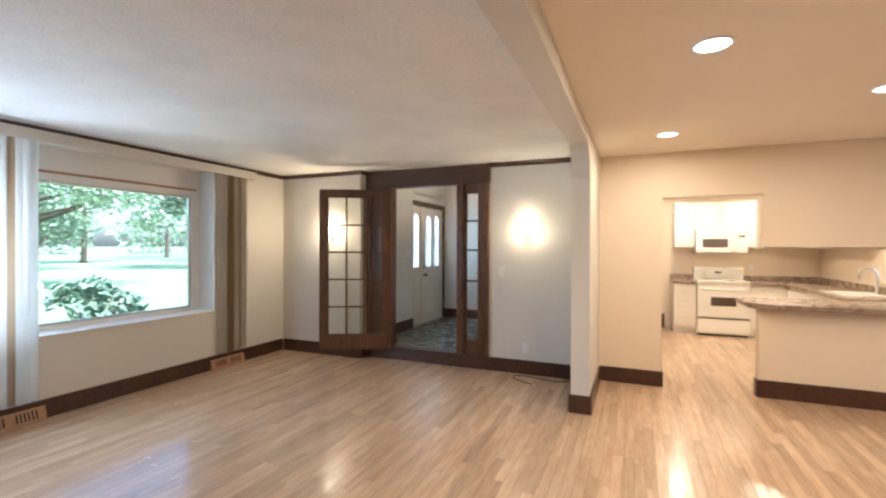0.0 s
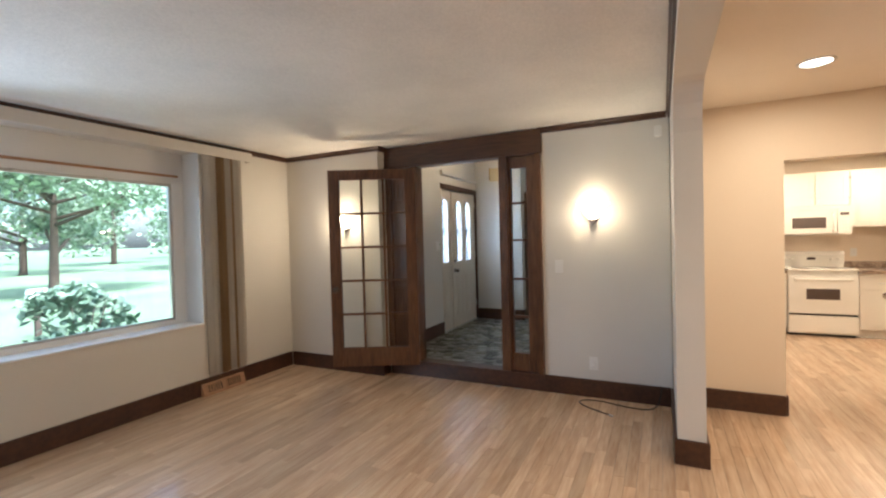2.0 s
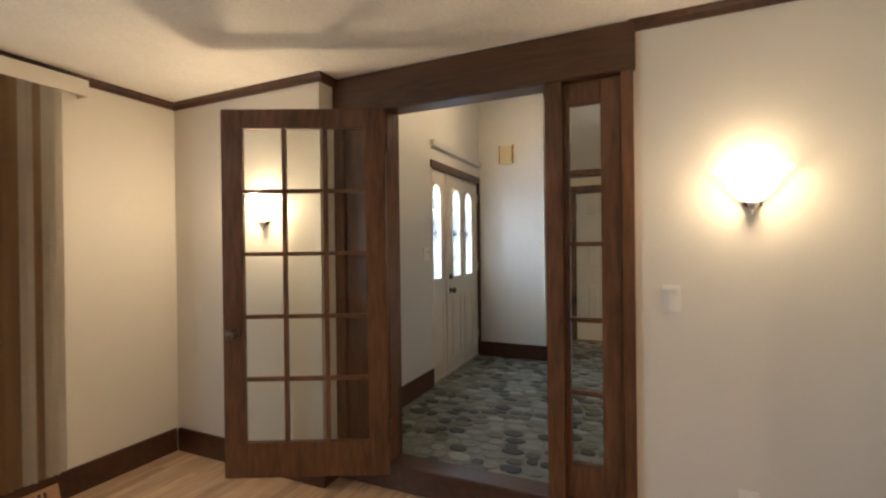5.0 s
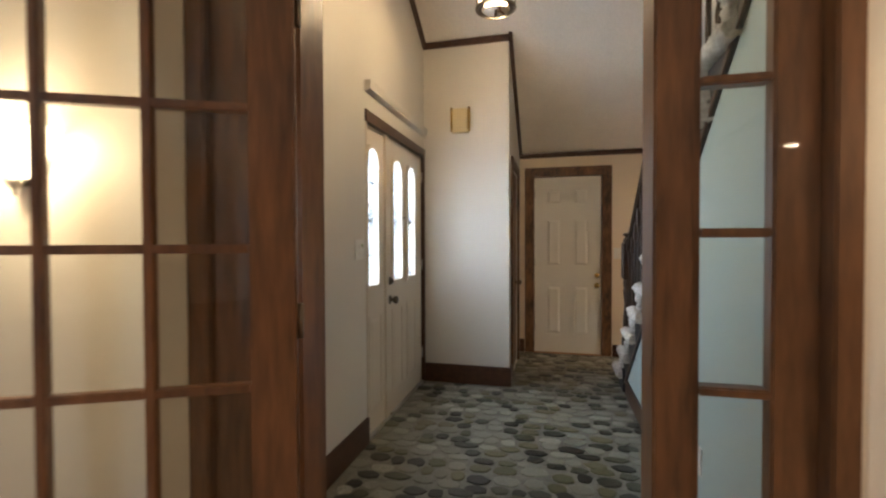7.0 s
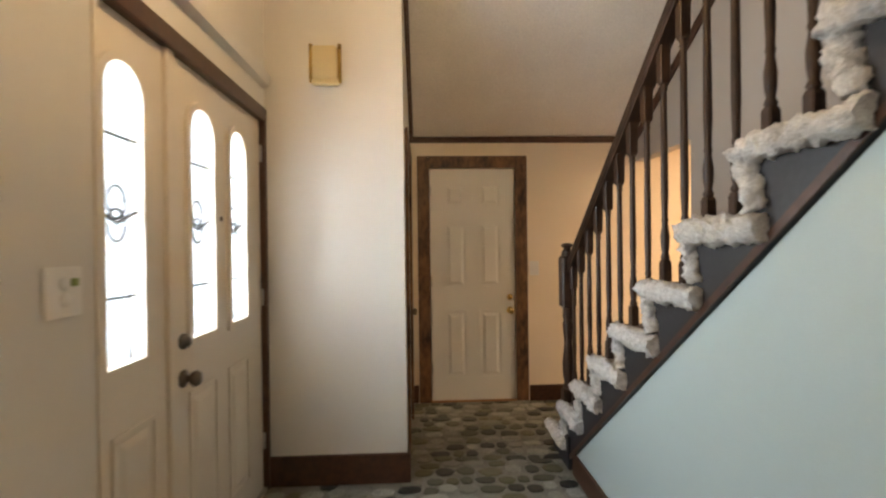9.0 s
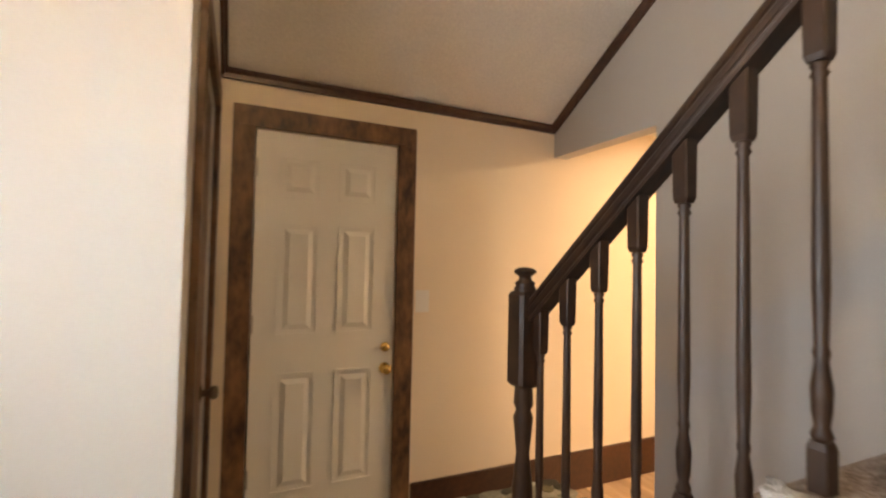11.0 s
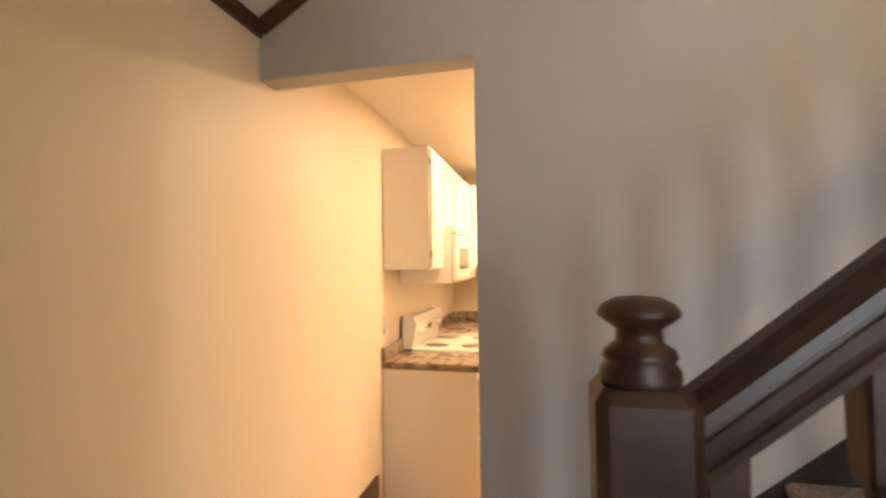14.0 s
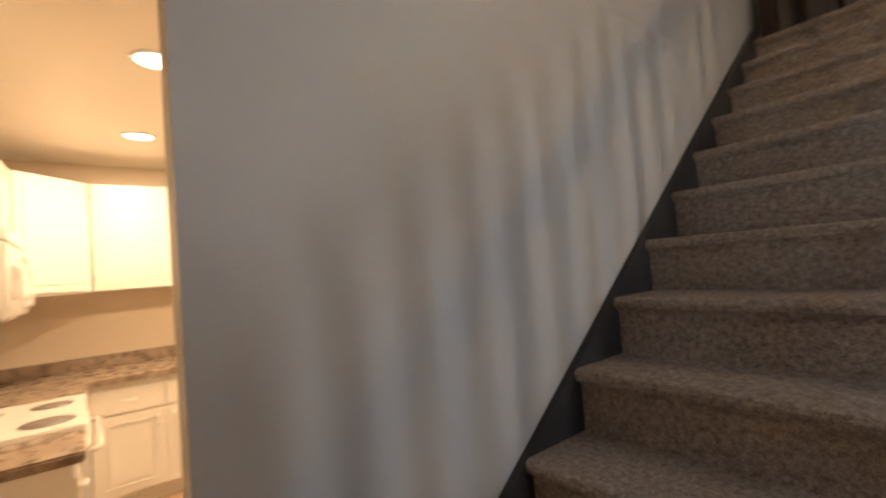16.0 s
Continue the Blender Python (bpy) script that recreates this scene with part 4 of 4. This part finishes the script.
part("neck", one_tube([(0, 0, 0), (0, 0, .22)] + [(-.09 + .09 * math.cos(a), 0, .22 + .09 * math.sin(a)) for a in [math.pi * i / 10 for i in range(11)]] + [(-.18, 0, .16)], .013, 10), NICKEL, fa)
part("base", turned([(.03, 0), (.03, .03), (.018, .05)], 16), NICKEL, fa)
part("lever", one_tube([(0, .02, .06), (0, .06, .09), (0, .10, .13)], .008, 8), NICKEL, fa)

rg = thing("range", "white freestanding electric range with smooth cooktop", "range", ((RX0 + RX1) / 2, 10.12, 0))
rg.scale = (1, 1, 1.035)
W = (RX1 - RX0) / 2 - .003
part("body", one_box(-W, W, .02, .61, .03, .855, bev=.004), APPLIANCE, rg)
part("base", one_box(-W + .02, W - .02, .05, .6, 0, .03), BLACK, rg)
dr = part("oven_door", one_box(-W, W, -.025, .018, .30, .80, bev=.010), APPLIANCE, rg)
part("oven_window", one_box(-.18, .18, -.028, -.025, .49, .63, bev=.001), DARKGLASS, dr, "dark glass oven window")
part("handle", one_tube([(-.30, -.025, .75), (-.29, -.065, .755), (.29, -.065, .755), (.30, -.025, .75)], .012, 10), APPLIANCE, dr)
part("drawer", one_box(-W, W, -.02, .018, .045, .275, bev=.010), APPLIANCE, rg)
# black strip put in for the shade between oven door and drawer
part("gap_shade_strip", one_box(-W + .01, W - .01, -.004, .019, .278, .297), BLACK, rg)
ct = part("cooktop", one_box(-W, W, -.02, .55, .857, .885, bev=.008), APPLIANCE, rg)
for bx, by, br in ((-.19, .12, .10), (.19, .12, .085), (-.19, .40, .085), (.19, .40, .10)):
    part("burner", turned([(br, .885), (br, .8862), (br * .2, .8866)], 26, (bx, by, 0)), BURNER, ct)
bg = part("control_panel", one_prism([(.54, .885), (.50, 1.06), (.53, 1.10), (.61, 1.10), (.61, .885)], 'X', -W, W), APPLIANCE, rg)
for kx in (-.31, -.23, .23, .31):
    part("dial", turned([(.022, -.0), (.02, -.022), (.004, -.024)], 14, (kx, .515, .995), 'Y'), APPLIANCE, bg)
part("display", one_box(-.05, .05, .508, .520, .985, 1.02), DARKGLASS, bg)

mw = thing("microwave", "white over-the-range microwave with dark window", "microwave", ((RX0 + RX1) / 2, 10.35, 1.375))
part("body", one_box(-W, W, .02, .397, 0, .405, bev=.004), APPLIANCE, mw)
md = part("door", one_box(-W, .22, -.02, .018, .02, .345, bev=.010), APPLIANCE, mw)
part("window", one_box(-.28, .10, -.0225, -.0195, .10, .25, bev=.001), DARKGLASS, md, "dark glass microwave window")
part("handle", one_tube([(.17, -.02, .05), (.17, -.05, .07), (.17, -.05, .29), (.17, -.02, .31)], .011, 10), APPLIANCE, md)
cp = part("control_panel", one_box(.223, W, -.02, .018, .02, .345, bev=.006), APPLIANCE, mw)
part("display", one_box(.25, .345, -.0225, -.0195, .27, .31), DARKGLASS, cp)
for r in range(4):
    for c in range(3):
        part("button", one_box(.252 + c * .033, .276 + c * .033, -.0225, -.0195, .06 + r * .045, .088 + r * .045), PLASTIC, cp)
part("vent", one_box(-W, W, -.02, .018, .35, .40, bev=.006), APPLIANCE, mw)

# peninsula with half wall
struct("peninsula_wall", one_box(1.72, 4.59, 6.75, 6.86, 0, .875), WALLW, "cream half wall below the breakfast bar")
base('x', 1.70, 4.55, 6.732, 6.75, 0, .17)
base('y', 6.732, 6.86, 1.70, 1.72, 0, .17)
bm = bmesh.new()
r = .26
out = [(4.58, 7.45), (4.58, 6.62)] + [(1.62 + r - r * math.sin(math.pi / 2 * i / 8), 6.62 + r - r * math.cos(math.pi / 2 * i / 8)) for i in range(9)] + [(1.62, 7.3), (1.70, 7.45)]
prism(bm, out, 'Z', .876, .925)
bmesh.ops.bevel(bm, geom=[e for e in bm.edges], offset=.006, segments=2, affect='EDGES', clamp_overlap=True)
tagged(part("breakfast_bar", bm, COUNTER), "rounded mottled laminate breakfast bar top", "countertop")
for i in range(3):
    c = thing("hanging_cabinet", "white wall cabinet hung over the breakfast bar", "cabinet", (1.78 + i * .8, 6.862, 1.462), group="cabinets over the bar")
    part("body", one_box(0, .79, 0, .31, 0, .78, bev=.003), CABINET, c)
    cab_door(c, .01, .39, .01, .76, .31, 1, (.35, .09, True))
    cab_door(c, .40, .78, .01, .76, .31, 1, (.44, .09, True))
wk = thing("window_2", "kitchen window over the sink in a white frame", "window", (3.42, 0, 0), kind="structure")
for a in ((7.6, 8.7, 1.05, 1.10), (7.6, 8.7, 1.90, 1.95), (7.6, 7.66, 1.10, 1.90), (8.64, 8.70, 1.10, 1.90), (8.12, 8.17, 1.10, 1.90)):
    part("window_frame", one_box(.02, .10, *a), WHITE, wk)
part("pane", one_box(.05, .054, 7.66, 8.64, 1.10, 1.90), PANE, wk).visible_shadow = False

# ---- outdoors ----
struct("ground", one_box(-900, 900, -900, 900, -.75, -.55), GRASS, "green lawn reaching to the horizon", "lawn")
struct("driveway", one_box(-12.2, -8.4, -40, 40, -.549, -.535), ASPHALT, "pale concrete drive crossing the lawn", "drive")


def leaves(bm, rng, centre, radii, n, size):
    for _ in range(n):
        d = Vector((rng.gauss(0, 1), rng.gauss(0, 1), rng.gauss(0, 1))).normalized() * (rng.random() ** .4)
        c = Vector(centre) + Vector((d.x * radii[0], d.y * radii[1], d.z * radii[2]))
        m = Euler((rng.uniform(-.9, .9), rng.uniform(-.9, .9), rng.uniform(0, 6.3))).to_matrix()
        s = size * rng.uniform(.6, 1.4)
        bm.faces.new([bm.verts.new(c + m @ Vector(p) * s) for p in ((-.5, 0, 0), (0, -.3, .05), (.6, 0, 0), (0, .3, .05))])


def tree(seed, x, y, h, spread, leaf=.24, n=5200, label="leafy green shade tree on the lawn"):
    rng = random.Random(seed)
    t = thing("tree", label, "tree", (x, y, -.56), group="trees on the lawn")
    bm = bmesh.new()
    lean = rng.uniform(-.3, .3)
    tube(bm, [(0, 0, 0), (.02, 0, .3), (lean * .3, .1, h * .3), (lean, .2, h * .62), (lean * 1.2, .2, h * .9)], [h * .034, h * .023, h * .018, h * .010, .02], 9)
    tips = []
    for i in range(11):
        a, z0 = i * 2.4 + rng.random(), h * rng.uniform(.2, .62)
        L = spread * rng.uniform(.55, 1)
        e = Vector((math.cos(a) * L, math.sin(a) * L, z0 + L * rng.uniform(.1, .6)))
        m = Vector((math.cos(a) * L * .5, math.sin(a) * L * .5, z0 + L * .18))
        tube(bm, [(lean * z0 / h, .1, z0), m, e], [h * .011, h * .007, .015], 6)
        tips += [e, m.lerp(e, .5)]
    tips += [Vector((lean, .2, h * .9)), Vector((rng.uniform(-1, 1), rng.uniform(-1, 1), h * .75))]
    part("trunk", bm, BARK, t)
    bm = bmesh.new()
    for p in tips:
        r = spread * rng.uniform(.28, .5)
        leaves(bm, rng, p + Vector((0, 0, rng.uniform(-.1, .3))), (r, r, r * .55), n // len(tips), leaf)
    part("crown", bm, LEAF, t)


tree(3, -23.5, 12.4, 8.5, 4.2, n=9000)
for i, (tx, ty, th_, ts) in enumerate(((-40, 8, 11, 5), (-46, 20, 12, 6), (-38, 31, 10, 5), (-60, 34, 14, 7), (-52, 48, 13, 6), (-34, -3, 11, 5), (-66, 12, 15, 7), (-75, 55, 15, 8), (-58, 2, 13, 6), (-80, 28, 16, 8), (-90, 75, 17, 9), (-70, 80, 15, 8))):
    tree(20 + i, tx, ty, th_, ts, leaf=.42, n=4200)
far = bmesh.new()
rng = random.Random(8)
for i in range(46):
    leaves(far, rng, (-125 + rng.uniform(-8, 8), -60 + i * 6, rng.uniform(2, 9)), (6, 6, 6), 170, 1.3)
tagged(part("far_woods", far, LEAF), "band of far green woods", "woods", "", "stuff")
for (bx, by, br) in ((-6.5, 5.40, .55),):
    b = thing("bush", "leafy green garden bush below the window", "bush", (bx, by, -.56), group="bushes below the window")
    bm = bmesh.new()
    rng = random.Random(int(br * 100))
    for i in range(9):
        a = i * 2.4
        tube(bm, [(0, 0, 0), (.2 * math.cos(a) * br, .2 * math.sin(a) * br, .6), (br * .7 * math.cos(a), br * .7 * math.sin(a), 1.0 + br * .6)], [.02, .014, .006], 5)
    part("stems", bm, BARK, b)
    bm = bmesh.new()
    for i in range(22):
        a = i * 2.4
        q = br * .75 * math.sqrt(rng.random())
        leaves(bm, rng, (q * math.cos(a), q * math.sin(a), rng.uniform(.5, .95 + br)), (.22, .22, .2), 75, .11)
    part("leaves", bm, LEAFB, b)
mb = thing("mailbox", "white mailbox on a wooden post", "mailbox", (-12.5, 7.4, -.56))
part("post", one_box(-.05, .05, -.05, .05, 0, .95), BARK, mb)
part("box", one_prism([(-.1, .95), (.1, .95), (.1, 1.08), (.06, 1.15), (-.06, 1.15), (-.1, 1.08)], 'Y', -.16, .16), WHITE, mb)

# ---- floor pieces ----
PW, PL, G = .19, 1.26, .0006


def plank_mesh(w, l):
    bm = bmesh.new()
    x, y, z = w / 2 - G, l / 2 - G, 0.0
    lo = [bm.verts.new(p) for p in ((-x, -y, -.006), (x, -y, -.006), (x, y, -.006), (-x, y, -.006))]
    mi = [bm.verts.new(p) for p in ((-x, -y, -.001), (x, -y, -.001), (x, y, -.001), (-x, y, -.001))]
    e = .0012
    hi = [bm.verts.new(p) for p in ((-x + e, -y + e, 0), (x - e, -y + e, 0), (x - e, y - e, 0), (-x + e, y - e, 0))]
    for p, q in ((lo, mi), (mi, hi)):
        for i in range(4):
            bm.faces.new((p[i], p[(i + 1) % 4], q[(i + 1) % 4], q[i]))
    bm.faces.new(hi)
    me = bpy.data.meshes.new("floor_plank")
    bm.to_mesh(me)
    bm.free()
    me.materials.append(PLANK)
    return me


# strips one third of a board wide, staggered, laid along y
rng = random.Random(5)
floor = bpy.data.objects["floor"]
SW = .068
meshes = {}
rest = bmesh.new()
count = 0
pieces = []
nx = int(8.62 / SW) + 1
for i in range(nx):
    x = -4.03 + SW * (i + .5)
    y = -2.6 - rng.random() * .9
    while y < 10.75:
        l = rng.choice((.6, .8, 1.0, 1.2))
        y0, y1 = y, y + l
        y += l
        if y1 < -2.6 or (x < -.04 and y0 > 6.6):
            continue
        y0, y1 = max(y0, -2.6), min(y1, 6.60 if x < .1 else 10.75)
        if y1 - y0 < .05:
            continue
        pieces.append((x, y0, y1))
near = sorted(pieces, key=lambda p: abs((p[1] + p[2]) / 2 - 4.4) + .5 * abs(p[0] + 1.2))[:300]
keep = set(near)
for x, y0, y1 in pieces:
    l = round(y1 - y0, 3)
    if (x, y0, y1) in keep:
        if l not in meshes:
            meshes[l] = plank_mesh(SW, l)
        ob = new("floor_plank", meshes[l])
        ob.parent = floor
        ob.location = (x, (y0 + y1) / 2, 0)
    else:
        a, b = SW / 2 - G, (y1 - y0) / 2 - G
        c = (y0 + y1) / 2
        v = [rest.verts.new((x + p * a, c + q * b, z)) for z in (-.006, 0) for p, q in ((-1, -1), (1, -1), (1, 1), (-1, 1))]
        for f in ((4, 5, 6, 7), (0, 1, 5, 4), (1, 2, 6, 5), (2, 3, 7, 6), (3, 0, 4, 7)):
            rest.faces.new([v[j] for j in f])
PLANKI = mat("laminate_plank_rest", (.40, .26, .16), .21, .3, 9, 40, .05, stretch=(1.6, .14, 1), second=(.57, .415, .275), rand=.15, island=True, coat=.12)
tagged(part("floor_planks", rest, PLANKI, floor), "", "", "", "stuff")

# foyer stones: rounded flat stones in loose courses
foyer = bpy.data.objects["floor_foyer"]
rng = random.Random(11)


def stone_ring(rng, w, h):
    n = 9
    return [(w * .48 * math.copysign(abs(math.cos(a)) ** .88, math.cos(a)) * rng.uniform(.80, 1.05), h * .48 * math.copysign(abs(math.sin(a)) ** .88, math.sin(a)) * rng.uniform(.80, 1.05)) for a in [math.tau * (i + .2) / n for i in range(n)]]


def stone_into(bm, ring, ox=0, oy=0, oz=0):
    lo = [bm.verts.new((ox + x, oy + y, oz - .006)) for x, y in ring]
    mi = [bm.verts.new((ox + x, oy + y, oz - .0016)) for x, y in ring]
    hi = [bm.verts.new((ox + x * .9, oy + y * .88, oz)) for x, y in ring]
    k = len(ring)
    for p, q in ((lo, mi), (mi, hi)):
        for i in range(k):
            bm.faces.new((p[i], p[(i + 1) % k], q[(i + 1) % k], q[i]))
    bm.faces.new(hi)


spots = []
y, row = 6.75, 0
while y < 10.74:
    h = rng.uniform(.075, .11)
    x = -2.79 - rng.random() * .08
    while x < -.05:
        w = rng.uniform(.08, .17)
        cx, cy = x + w / 2, y + h / 2 + rng.uniform(-.022, .022)
        x += w
        if cx < -2.78 or (cx < -2.0 and cy > 9.43) or (cx > -1.06 and cy < 9.6):
            continue
        spots.append((cx, cy, w, h))
    y += h
shapes = []
for i in range(24):
    bm = bmesh.new()
    stone_into(bm, stone_ring(rng, 1, 1))
    me = bpy.data.meshes.new("stone")
    bm.to_mesh(me)
    bm.free()
    me.materials.append(STONE)
    shapes.append(me)
spots.sort(key=lambda s: abs(s[1] - 8.3) + abs(s[0] + 1.7))
rest = bmesh.new()
for i, (cx, cy, w, h) in enumerate(spots):
    if i < 300:
        ob = new("stone", shapes[i % 24])
        ob.parent = foyer
        ob.location, ob.scale = (cx, cy, FOY), (w, h, 1)
    else:
        stone_into(rest, stone_ring(rng, w, h), cx, cy, FOY)
STONEI = mat("dark_stone_vinyl_rest", (.5, .5, .46), .36, .5, 17, 60, .3, second=(1, .98, .93), rand=.5, island=True, palette=STONES)
tagged(part("stones", rest, STONEI, foyer), "", "", "", "stuff")
